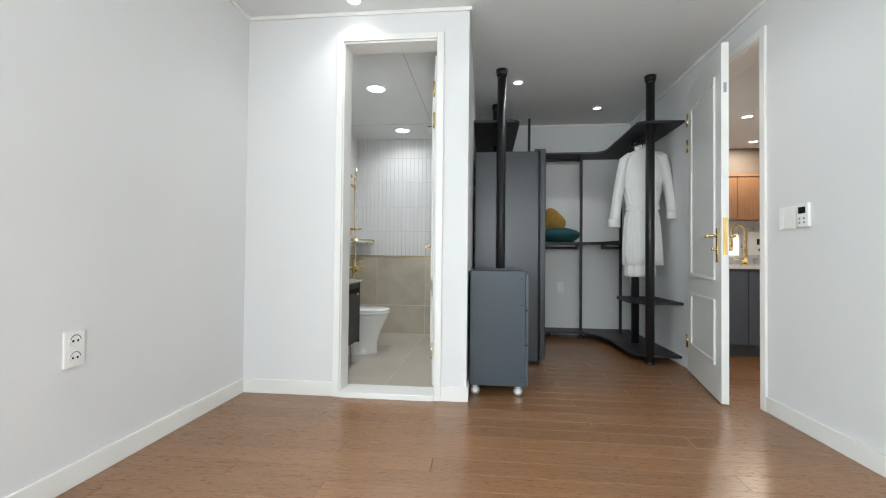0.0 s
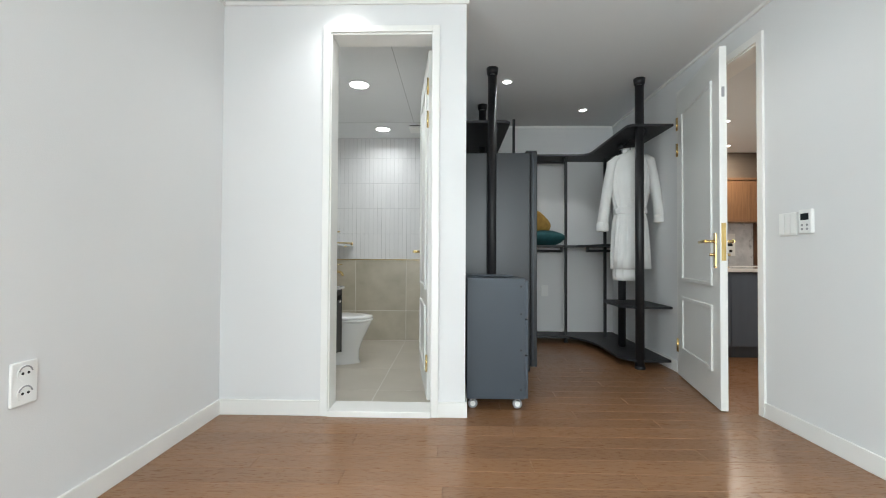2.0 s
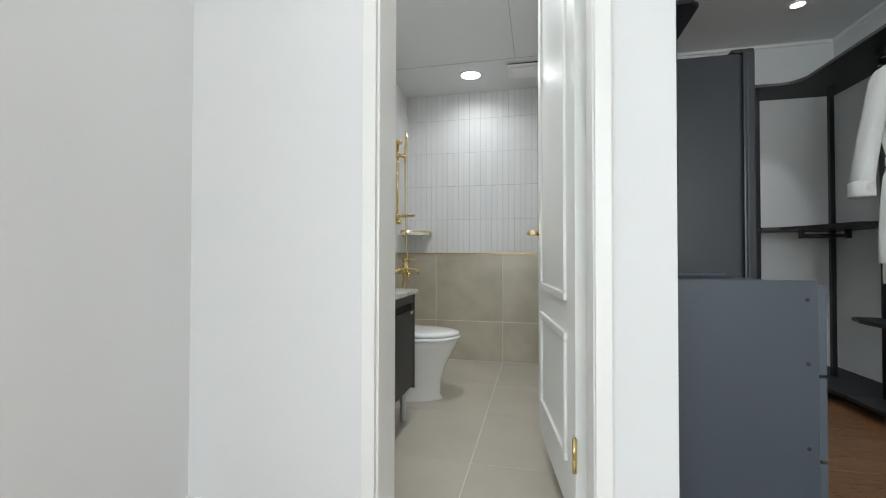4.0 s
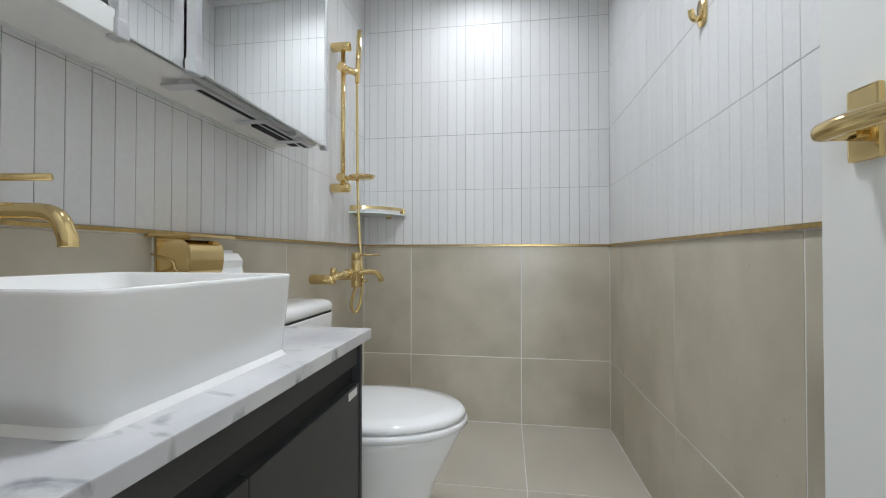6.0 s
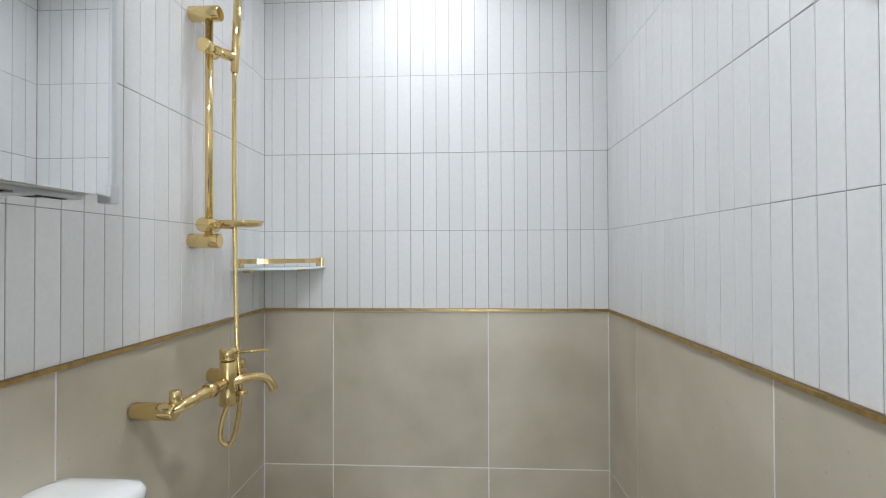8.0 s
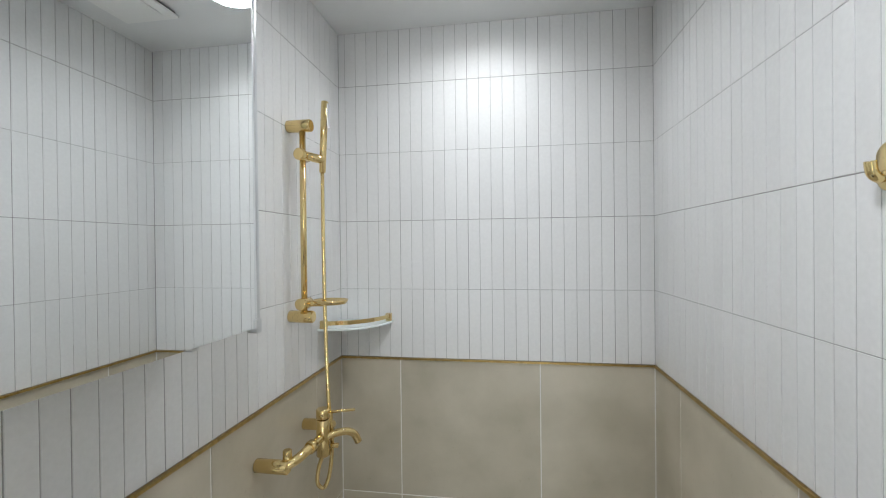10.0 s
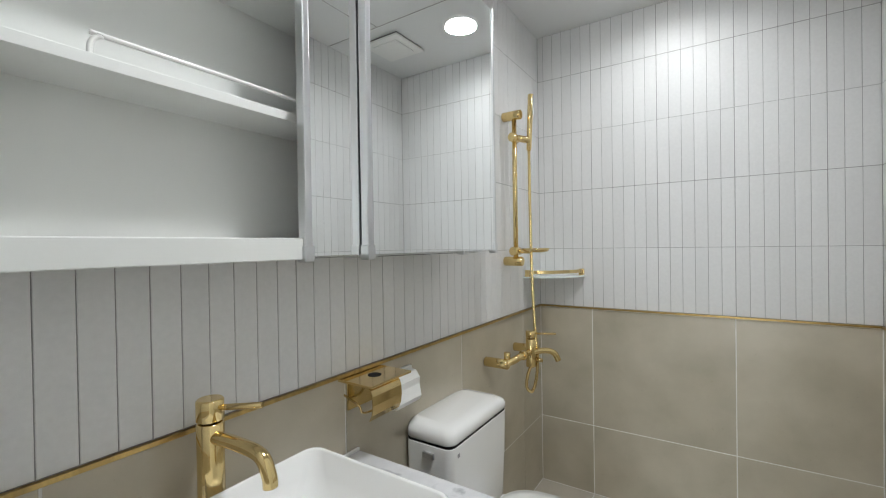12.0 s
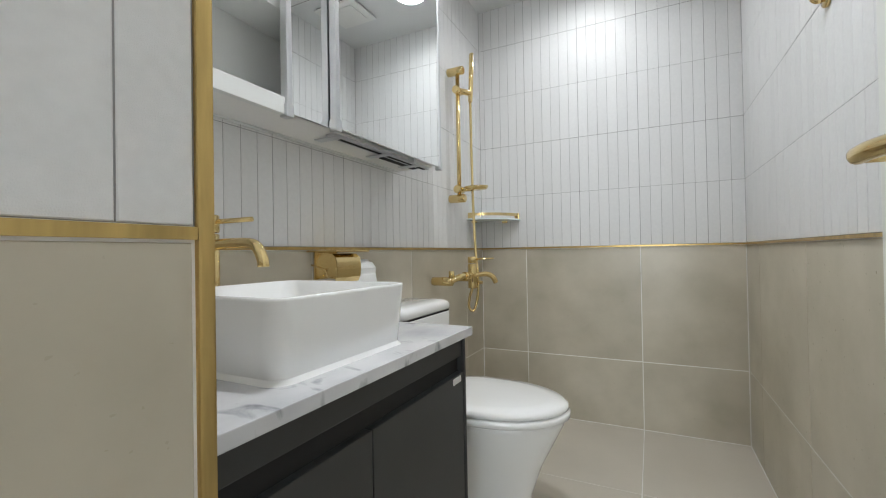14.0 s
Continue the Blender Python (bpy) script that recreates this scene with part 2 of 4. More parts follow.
def rounded(x0, y0, x1, y1, r, n=5):
    out = []
    for cx, cy, a in ((x1 - r, y1 - r, 0), (x0 + r, y1 - r, 90), (x0 + r, y0 + r, 180), (x1 - r, y0 + r, 270)):
        out += [(cx + r * math.cos(radians(a + 90 * k / n)), cy + r * math.sin(radians(a + 90 * k / n))) for k in range(n + 1)]
    return out


def mesh_of(name, bm, *materials):
    me = bpy.data.meshes.new(name)
    bmesh.ops.recalc_face_normals(bm, faces=bm.faces[:])
    bm.to_mesh(me)
    bm.free()
    for m in materials:
        me.materials.append(m)
    return me


def part(name, bm, material, parent, label=""):
    ob = new(name, mesh_of(name, bm, material))
    ob.parent = parent
    if parent is not None:
        ob.matrix_parent_inverse = parent.matrix_world.inverted()
    return tagged(ob, label)


def thing(name, at, label, category, group=""):
    ob = new(name)
    ob.empty_display_size = 0.05
    ob.matrix_world = Matrix.Translation(at)
    return tagged(ob, label, category, group)


def structure(name, bm, label, category, *materials):
    return tagged(new(name, mesh_of(name, bm, *materials)), label, category, kind="structure")


# ---- setting: bedroom shell ----
F, C = ROOM_FLOOR, ROOM_CEIL
bm = box_bm(-0.04, -4.13, 0, 0.11, -2.6, C + 0.1)
box_bm(-0.04, -7.2, 0, 0.11, -6.30, C + 0.1, bm=bm)
box_bm(-0.04, -6.30, 2.25, 0.11, -4.13, C + 0.1, bm=bm)
box_bm(-0.04, -6.30, 0, 0.11, -4.13, F + 0.03, bm=bm)
structure("wall_west", bm, "off-white papered bedroom wall", "wall", PAPER)
bm = box_bm(-0.04, -2.6, 0, 0.725, -2.452, C + 0.1)
box_bm(1.31, -2.6, 0, 1.335, -2.452, C + 0.1, bm=bm)
box_bm(0.725, -2.6, 2.265, 1.31, -2.452, C + 0.1, bm=bm)
box_bm(0.725, -2.6, -0.05, 1.31, -2.452, 0.085, bm=bm)
structure("wall_bath_front", bm, "off-white papered wall with a bathroom doorway", "wall", PAPER)
structure("wall_bath_side", box_bm(1.335, -2.6, 0, 1.497, -0.28, C + 0.1), "off-white papered wall beside the dressing nook", "wall", PAPER)
structure("wall_nook_back", box_bm(1.335, -0.28, 0, 3.34, -0.16, C + 0.1), "off-white papered back wall of the dressing nook", "wall", PAPER)
bm = box_bm(3.187, -7.2, 0, 3.34, -2.50, C + 0.1)
box_bm(3.187, -1.68, 0, 3.34, -0.28, C + 0.1, bm=bm)
box_bm(3.187, -2.50, 2.25, 3.34, -1.68, C + 0.1, bm=bm)
structure("wall_east", bm, "off-white papered wall with an open doorway", "wall", PAPER)
bm = box_bm(-0.04, -7.35, 0, 0.5, -7.2, C + 0.1)
box_bm(2.8, -7.35, 0, 3.34, -7.2, C + 0.1, bm=bm)
box_bm(0.5, -7.35, 0, 2.8, -7.2, 0.65, bm=bm)
box_bm(0.5, -7.35, 2.25, 2.8, -7.2, C + 0.1, bm=bm)
structure("wall_south", bm, "off-white papered window wall", "wall", PAPER)
bm = box_bm(-0.04, -7.35, C, 3.34, -2.6, C + 0.1)
box_bm(1.497, -2.6, C, 3.34, -0.16, C + 0.1, bm=bm)
structure("ceiling", bm, "flat white painted bedroom ceiling", "ceiling", PAINT)
bm = box_bm(-0.04, -7.35, F - 0.1, 3.34, -2.6, F - 0.003)
box_bm(1.497, -2.6, F - 0.1, 3.34, -0.16, F - 0.003, bm=bm)
room_floor = structure("floor", bm, "brown wood plank floor", "floor", SUBFLOOR)
win = structure("window_1", box_bm(0.5, -7.32, 0.65, 0.56, -7.25, 2.25, 0.004), "white framed bedroom window", "window", TRIM)
for _b in ((2.74, 0.65, 2.8, 2.25), (1.62, 0.71, 1.68, 2.19), (0.56, 0.65, 2.74, 0.71), (0.56, 2.19, 2.74, 2.25)):
    part("window_frame", box_bm(_b[0], -7.32, _b[1], _b[2], -7.25, _b[3], 0.004), TRIM, win)
for _a, _b in ((0.56, 1.62), (1.68, 2.74)):
    _p = part("pane", box_bm(_a, -7.29, 0.71, _b, -7.284, 2.19), GLASS, win)
    _p.visible_shadow = False

bal = structure("window_3", box_bm(0.11, -4.135, F + 0.002, 0.126, -4.072, 2.31, 0.003), "white framed glazed balcony door with a dark handle", "window", TRIM)
for _b in ((0.11, -6.36, F + 0.002, 0.126, -6.295, 2.31), (0.11, -6.295, 2.245, 0.126, -4.135, 2.31), (0.11, -6.295, F + 0.002, 0.126, -4.135, F + 0.04)):
    part("casing", box_bm(*_b, 0.003), TRIM, bal)
for _a, _c, _x in ((-5.20, -4.133, 0.04), (-6.295, -5.15, 0.0)):
    for _b in ((_a, F + 0.032, _a + 0.06, 2.248), (_c - 0.06, F + 0.032, _c, 2.248), (_a + 0.06, F + 0.032, _c - 0.06, F + 0.11), (_a + 0.06, 2.17, _c - 0.06, 2.248)):
        part("window_frame", box_bm(_x, _b[0], _b[1], _x + 0.035, _b[2], _b[3], 0.004), TRIM, bal)
    _p = part("pane", box_bm(_x + 0.014, _a + 0.06, F + 0.11, _x + 0.020, _c - 0.06, 2.17), GLASS, bal)
    _p.visible_shadow = False
_h = part("handle_base", box_bm(0.075, -4.186, 1.14, 0.140, -4.154, 1.27, 0.005), PLASTIC, bal)
part("handle", tube_bm([(0.135, -4.172, 1.21), (0.152, -4.172, 1.225), (0.158, -4.17, 1.25), (0.154, -4.168, 1.285)], 0.011, 12), BLACK, _h, "dark window handle")

# skirting and crown trim
for _n, _b in (("baseboard", (0.11, -4.072, F, 0.122, -2.612, F + 0.085)), ("baseboard", (0.11, -7.2, F, 0.122, -6.36, F + 0.085)), ("baseboard", (0.11, -2.612, F, 0.688, -2.6, F + 0.085)),
               ("baseboard", (1.345, -2.612, F, 1.509, -2.6, F + 0.085)), ("baseboard", (1.497, -2.6, F, 1.509, -0.28, F + 0.085)),
               ("baseboard", (1.509, -0.292, F, 3.175, -0.28, F + 0.085)), ("baseboard", (3.175, -1.625, F, 3.187, -0.28, F + 0.085)),
               ("baseboard", (3.175, -7.2, F, 3.187, -2.545, F + 0.085))):
    structure(_n, box_bm(*_b, 0.003), "white skirting board along the wall", "baseboard", TRIM)
for _b in ((0.11, -7.2, 0.125, -2.615), (0.11, -2.615, 1.512, -2.6), (1.497, -2.6, 1.512, -0.295), (1.497, -0.295, 3.187, -0.28), (3.172, -7.2, 3.187, -0.295)):
    structure("trim", box_bm(_b[0], _b[1], C - 0.022, _b[2], _b[3], C, 0.003), "thin white crown moulding under the ceiling", "trim", TRIM)

# ---- setting: bathroom shell; tiles stand just proud of the grout bed ----
W, BC, TZ, G = 1.325, BATH_CEIL, 0.95, 0.0012
JX, JY = 0.645, -2.209
bm = box_bm(-0.12, G, -0.05, W + 0.01, 0.1, TZ)
box_bm(-0.12, G, TZ, W + 0.01, 0.1, BC + 0.15, bm=bm, mi=1)
wall_back = structure("wall_north", bm, "bathroom wall, white strip tiles above beige stone tiles", "wall", GROUT_W, GROUT_G)
bm = box_bm(-0.12, -2.452, -0.05, -G, G, TZ)
box_bm(-0.12, -2.452, TZ, -G, G, BC + 0.15, bm=bm, mi=1)
wall_left = structure("wall_bath_west", bm, "bathroom wall behind the vanity, strip tiles over beige tiles", "wall", GROUT_W, GROUT_G)
bm = box_bm(W + G, -2.452, -0.05, W + 0.01, G, TZ)
box_bm(W + G, -2.452, TZ, W + 0.01, G, BC + 0.15, bm=bm, mi=1)
wall_right = structure("wall_bath_east", bm, "bathroom wall opposite the vanity, strip tiles over beige", "wall", GROUT_W, GROUT_G)
bm = box_bm(-G, -2.452, -0.05, JX - G, JY - G, TZ)
box_bm(-G, -2.452, TZ, JX - G, JY - G, BC + 0.15, bm=bm, mi=1)
wall_jut = structure("wall_nib", bm, "short tiled wall return beside the bathroom doorway", "wall", GROUT_W, GROUT_G)
bath_floor = structure("floor_bath", box_bm(-0.12, -2.452, -0.1, W + 0.01, 0.1, -G), "beige stone tile bathroom floor", "floor", GROUT_W)
bm = box_bm(-0.12, -2.452, BC, W + 0.01, 0.1, BC + 0.1)
structure("ceiling_bath", bm, "flat white panelled bathroom ceiling", "ceiling", PAINT)
for _b in ((1.008, -2.4, 1.0105, -0.586), (0.0, -0.588, 1.32, -0.5855)):
    structure("trim", box_bm(_b[0], _b[1], BC - 0.0015, _b[2], _b[3], BC + 0.001), "thin grey panel joint on the bathroom ceiling", "trim", GROUT_G)
for _b in ((0.0, -0.007, W, 0.0), (0.0, JY, 0.007, -0.007), (W - 0.007, -2.452, W, -0.007)):
    structure("trim", box_bm(_b[0] - 0.001, _b[1] - 0.001, TZ - 0.004, _b[2] + 0.001, _b[3] + 0.001, TZ + 0.004), "brushed gold metal strip between wall tiles", "trim", GOLDB)
structure("trim", box_bm(JX - 0.012, JY - 0.0115, 0.0, JX + 0.003, JY + 0.001, BC, 0.002), "brushed gold corner profile on the wall edge", "trim", GOLDB)
structure("trim", box_bm(JX - 0.004, -2.45, TZ - 0.009, JX + 0.003, JY - 0.012, TZ - 0.0005), "brushed gold metal strip between wall tiles", "trim", GOLDB)
structure("trim", box_bm(0.0, JY - 0.004, TZ - 0.006, JX - 0.012, JY + 0.003, TZ + 0.006), "brushed gold metal strip between wall tiles", "trim", GOLDB)

for _b in ((0.0, -0.0035, 0.0, 0.0035, 0.0, TZ - 0.005), (W - 0.0035, -0.0035, 0.0, W, 0.0, TZ - 0.005), (0.0035, -0.003, 0.0, W - 0.0035, 0.0, 0.003), (W - 0.003, -2.45, 0.0, W, -0.0035, 0.003)):
    structure("trim", box_bm(*_b, 0.001), "white grout bead in the tiled corner", "trim", GROUT_W)

# ---- bathroom doorway ----
frame_1 = structure("door_frame", box_bm(0.688, -2.615, F, 0.728, -2.6, 2.297, 0.003), "white painted bathroom door casing", "door frame", TRIM)
for _b in ((1.307, -2.615, F, 1.347, -2.6, 2.297), (0.728, -2.615, 2.262, 1.307, -2.6, 2.297), (0.722, -2.6, 0.085, 0.735, -2.46, 2.262),
           (1.303, -2.6, 0.085, 1.313, -2.46, 2.262), (0.735, -2.6, 2.252, 1.303, -2.46, 2.268)):
    part("casing", box_bm(*_b, 0.003), TRIM, frame_1)
part("threshold", box_bm(0.728, -2.622, 0.085, 1.307, -2.452, 0.132, 0.005), TRIM, frame_1)


def panel_door(name, at, yaw, width, height, thick, label, lever_side, lever_z, rails):
    """A white panel door: leaf along local -x from the hinge; two moulded frames on each face."""
    d = thing(name, (0, 0, 0), label, "door")
    part("leaf", box_bm(-width, -thick / 2, 0, 0, thick / 2, height, 0.003), DOORW, d)
    for s in (-1, 1):
        for z0, z1 in ((rails[0], rails[1]), (rails[2], height - 0.16)):
            y0, y1 = sorted((s * thick / 2 - s * 0.002, s * (thick / 2 + 0.011)))
            x0, x1 = -width + 0.11, -0.11
            for b in ((x0, z0, x1, z0 + 0.026), (x0, z1 - 0.026, x1, z1), (x0, z0 + 0.026, x0 + 0.026, z1 - 0.026), (x1 - 0.026, z0 + 0.026, x1, z1 - 0.026)):
                part("moulding", box_bm(b[0], y0, b[1], b[2], y1, b[3], 0.005), DOORW, d)
        hx, hz, yy = -width + 0.06, lever_z, s * thick / 2
        plate = part("handle_plate", box_bm(hx - 0.018, min(yy, yy + s * 0.008), hz - (0.13 if thick > 0.039 else 0.0), hx + 0.018, max(yy, yy + s * 0.008), hz + 0.08, 0.003), GOLD, d, "polished gold handle plate")
        lv = rod_bm((hx, yy, hz + 0.03), (hx, yy + s * 0.055, hz + 0.03), 0.009)
        tube_bm([(hx, yy + s * 0.05, hz + 0.03), (hx + 0.04, yy + s * 0.055, hz + 0.03), (hx + 0.115, yy + s * 0.05, hz + 0.028)], 0.0105, bm=lv)
        part("lever", lv, GOLD, plate, "polished gold lever")
        if thick > 0.039:
            part("thumb_turn", rod_bm((hx, yy, hz - 0.05), (hx, yy + s * 0.035, hz - 0.05), 0.009, bevel=0.002), GOLD, plate)
    part("sticker", box_bm(-width - 0.0008, -0.008, height - 0.30, -width + 0.001, 0.008, height - 0.24), RUBBER, d, "small grey maker's sticker")
    part("lock_plate", box_bm(-width - 0.002, -0.012, 0.87, -width + 0.002, 0.012, 1.09, 0.0005), GOLDB, d, "brushed brass lock plate")
    for z in (0.22, height - 0.42, height - 0.22):
        hg = rod_bm((0.004, lever_side * (thick / 2 + 0.004), z - 0.05), (0.004, lever_side * (thick / 2 + 0.004), z + 0.05), 0.006, 10)
        box_bm(-0.016, lever_side * thick / 2 - 0.002, z - 0.05, 0.010, lever_side * thick / 2 + 0.002, z + 0.05, 0, hg)
        part("hinge", hg, GOLD, d, "gold butt hinge")
    d.matrix_world = pose(*at, 0, 0, yaw)
    return d


# local -x runs from the hinge to the free edge
panel_door("bathroom_door", (1.292, -2.44, 0.138), -82.2, 0.74, 2.10, 0.038, "white panelled bathroom door standing open inwards", -1, 0.862, (0.150, 0.550, 0.650))
panel_door("bedroom_door", (3.165, -1.70, F + 0.008), 90 - 12, 0.79, 2.13, 0.04, "white panelled bedroom door standing ajar", 1, 0.955, (0.20, 0.60, 0.715))
frame_2 = structure("door_frame", box_bm(3.172, -2.545, F, 3.187, -2.50, 2.29, 0.003), "white painted bedroom door casing", "door frame", TRIM)
for _b in ((3.172, -1.68, F, 3.187, -1.635, 2.29), (3.172, -2.50, 2.245, 3.187, -1.68, 2.29), (3.187, -2.506, F, 3.34, -2.49, 2.25), (3.187, -1.69, F, 3.34, -1.674, 2.25), (3.187, -2.49, 2.237, 3.34, -1.69, 2.253)):
    part("casing", box_bm(*_b, 0.003), TRIM, frame_2)

# ---- lights as things ----


def downlight(x, y, z, r, name, label, group):
    d = thing(name, (x, y, z), label, "ceiling light", group)
    part("trim_ring", loft_bm([[(x + q * math.cos(a * math.pi / 16), y + q * math.sin(a * math.pi / 16), z - h) for a in range(32)] for q, h in ((r + 0.014, -0.001), (r + 0.013, 0.005), (r + 0.002, 0.008), (r, 0.004), (r - 0.001, -0.001))], caps=False), PLASTIC, d)
    part("diffuser", rod_bm((x, y, z - 0.004), (x, y, z + 0.001), r, 32), LED, d, "glowing white diffuser")
    return d


for _x, _y in BATH_LIGHTS:
    downlight(_x, _y, BC, 0.075, "bathroom_downlight", "round white bathroom ceiling downlight, lit", "bathroom downlights")
# includes the four added rear fittings, which stay out of view
for _x, _y in ROOM_LIGHTS:
    downlight(_x, _y, C, 0.035, "bedroom_downlight", "small round recessed bedroom downlight, lit", "bedroom downlights")
for _x, _y in KITCHEN_LIGHTS:
    downlight(_x, _y, C, 0.045, "kitchen_downlight", "small round recessed kitchen downlight, lit", "kitchen downlights")

# ---- bathroom vanity ----
VY0, VY1, VX, VZ = JY + 0.003, -1.395, 0.505, 0.739
v = thing("vanity_cabinet", (0.25, -1.8, 0), "charcoal laminate vanity cabinet on a leg", "cabinet")
part("body", box_bm(0.003, VY0, 0.20, 0.462, VY1 - 0.012, VZ - 0.024, 0.002), CHARC, v)
part("side_panel", box_bm(0.003, VY1 - 0.012, 0.18, 0.485, VY1 - 0.002, VZ - 0.024, 0.002), CHARC, v)
part("rail", box_bm(0.462, VY0, VZ - 0.075, 0.478, VY1 - 0.014, VZ - 0.024, 0.002), CHARC, v)
part("finger_groove", box_bm(0.455, VY0, VZ - 0.115, 0.466, VY1 - 0.014, VZ - 0.075), DARK, v)
_m = (VY0 + VY1) / 2
for _a, _b in ((VY0 + 0.002, _m - 0.0015), (_m + 0.0015, VY1 - 0.015)):
    dr = part("door", box_bm(0.463, _a, 0.20, 0.482, _b, VZ - 0.115, 0.002), CHARC, v)
part("label", box_bm(0.482, VY1 - 0.075, VZ - 0.135, 0.4835, VY1 - 0.03, VZ - 0.12), PLASTIC, v, "small white maker's tag")
for _y in (VY0 + 0.05, VY1 - 0.05):
    part("leg", rod_bm((0.43, _y, 0), (0.43, _y, 0.205), 0.016, 14, bevel=0.003), STEEL, v)
ct = thing("vanity_worktop", (0.25, -1.8, VZ - 0.024), "white grey-veined marble vanity worktop", "worktop")
part("slab", box_bm(0.003, VY0 - 0.001, VZ - 0.022, VX, VY1, VZ, 0.002), MARBLE, ct)
part("upstand_seal", box_bm(0.002, VY0, VZ, 0.010, VY1, VZ + 0.008, 0.002), CERAMIC, ct, "white silicone seal")


def basin(x0, y0, x1, y1, z0, z1):
    b = thing("wash_basin", ((x0 + x1) / 2, (y0 + y1) / 2, z0), "white rectangular ceramic vessel basin on the worktop", "basin")
    rows = []
    for inset, z, r in ((0.012, z0, 0.03), (0.010, z0 + 0.004, 0.032), (0.005, z0 + 0.05, 0.036), (0.001, z1 - 0.006, 0.030), (0.001, z1 - 0.002, 0.030), (0.003, z1, 0.028),
                        (0.007, z1, 0.026), (0.009, z1 - 0.003, 0.026), (0.016, z1 - 0.045, 0.034), (0.026, z1 - 0.073, 0.05), (0.05, z1 - 0.088, 0.06), (0.12, z1 - 0.092, 0.045)):
        rows.append([(x, y, z) for x, y in rounded(x0 + inset, y0 + inset, x1 - inset, y1 - inset, r, 7)])
    part("bowl", loft_bm(rows), CERAMIC, b)
    cx, cy, zz = (x0 + x1) / 2 - 0.02, (y0 + y1) / 2, z1 - 0.092
    part("plug", loft_bm([[(cx + q * math.cos(a * math.pi / 14), cy + q * math.sin(a * math.pi / 14), zz + h) for a in range(28)] for q, h in ((0.036, -0.002), (0.036, 0.008), (0.033, 0.013), (0.015, 0.016), (0.004, 0.0165))]), GOLD, b, "polished gold click plug")
    part("seal", loft_bm([[(x, y, z) for x, y in rounded(x0 + i, y0 + i, x1 - i, y1 - i, 0.034, 7)] for i, z in ((0.003, z0 - 0.0005), (0.011, z0 + 0.010))], caps=False), CERAMIC, b)
    return b


basin(0.100, -1.975, 0.449, -1.617, VZ, 0.868)

fx, fy = 0.068, -1.815
fa = thing("basin_faucet", (fx, fy, VZ), "tall polished gold basin mixer tap", "faucet")
part("flange", rod_bm((fx, fy, VZ), (fx, fy, VZ + 0.008), 0.027, 24, bevel=0.002), GOLD, fa)
part("body", rod_bm((fx, fy, VZ + 0.006), (fx, fy, 0.979), 0.022, 28, bevel=0.002), GOLD, fa)
part("cap", rod_bm((fx, fy, 0.981), (fx, fy, 1.020), 0.0225, 28, bevel=0.003), GOLD, fa)
part("spout", tube_bm([(fx + 0.012, fy, 0.955), (fx + 0.08, fy + 0.004, 0.957), (fx + 0.135, fy + 0.007, 0.952), (fx + 0.155, fy + 0.008, 0.925), (fx + 0.158, fy + 0.008, 0.908)], 0.0115, 16), GOLD, fa)
part("lever", rod_bm((fx + 0.015, fy + 0.006, 1.005), (fx + 0.085, fy + 0.045, 1.010), 0.0055, 12, bevel=0.001), GOLD, fa)

# ---- mirror cabinet ----
KX, KY0, KY1, KZ0, KZ1 = 0.165, -2.112, -0.945, 1.262, 2.06
mc = thing("mirror_cabinet", (0.07, -1.54, KZ0), "white bathroom wall cabinet with sliding mirror doors", "cabinet")
part("back_panel", box_bm(0.002, KY0, KZ0, 0.012, KY1, KZ1), WHITEL, mc)
part("top_panel", box_bm(0.012, KY0, KZ1 - 0.018, KX, KY1, KZ1, 0.001), WHITEL, mc)
part("bottom_panel", box_bm(0.012, KY0, KZ0 + 0.004, KX - 0.002, KY1, KZ0 + 0.030, 0.001), TRIM, mc)
part("front_lip", box_bm(KX - 0.014, KY0 - 0.002, KZ0 - 0.004, KX + 0.003, -1.69, KZ0 + 0.036, 0.002), WHITEL, mc)
for _y in (KY0, KY1 - 0.016):
    part("side_panel", box_bm(0.012, _y, KZ0 + 0.030, KX, _y + 0.016, KZ1 - 0.018, 0.001), WHITEL, mc)
for _z in (KZ0 + 0.259, KZ0 + 0.496):
    part("shelf", box_bm(0.012, KY0 + 0.016, _z, 0.135, KY1 - 0.016, _z + 0.017, 0.001), WHITEL, mc)
    part("shelf_rail", tube_bm([(0.128, -1.992, _z + 0.014), (0.128, -1.990, _z + 0.034), (0.128, -1.978, _z + 0.045), (0.128, -1.95, _z + 0.046), (0.128, -1.5, _z + 0.046), (0.128, KY1 - 0.016, _z + 0.046)], 0.0035, 8), PLASTIC, mc, "thin white retaining rail")
part("sliding_track", box_bm(0.118, -1.50, KZ0 - 0.004, 0.150, KY1 - 0.004, KZ0 + 0.0035, 0.001), STEEL, mc, "aluminium sliding door track")
for _y in (-1.50, -1.26, -1.06):
    part("track_bracket", box_bm(0.075, _y, KZ0 - 0.008, 0.155, _y + 0.03, KZ0 - 0.0045, 0.001), STEEL, mc)
part("track_slot", box_bm(0.088, -1.20, KZ0 - 0.003, 0.116, KY1 - 0.03, KZ0 + 0.0035), DARK, mc)
part("track_slot", box_bm(0.128, -1.46, KZ0 - 0.0055, 0.140, KY1 - 0.02, KZ0 - 0.0042), DARK, mc)


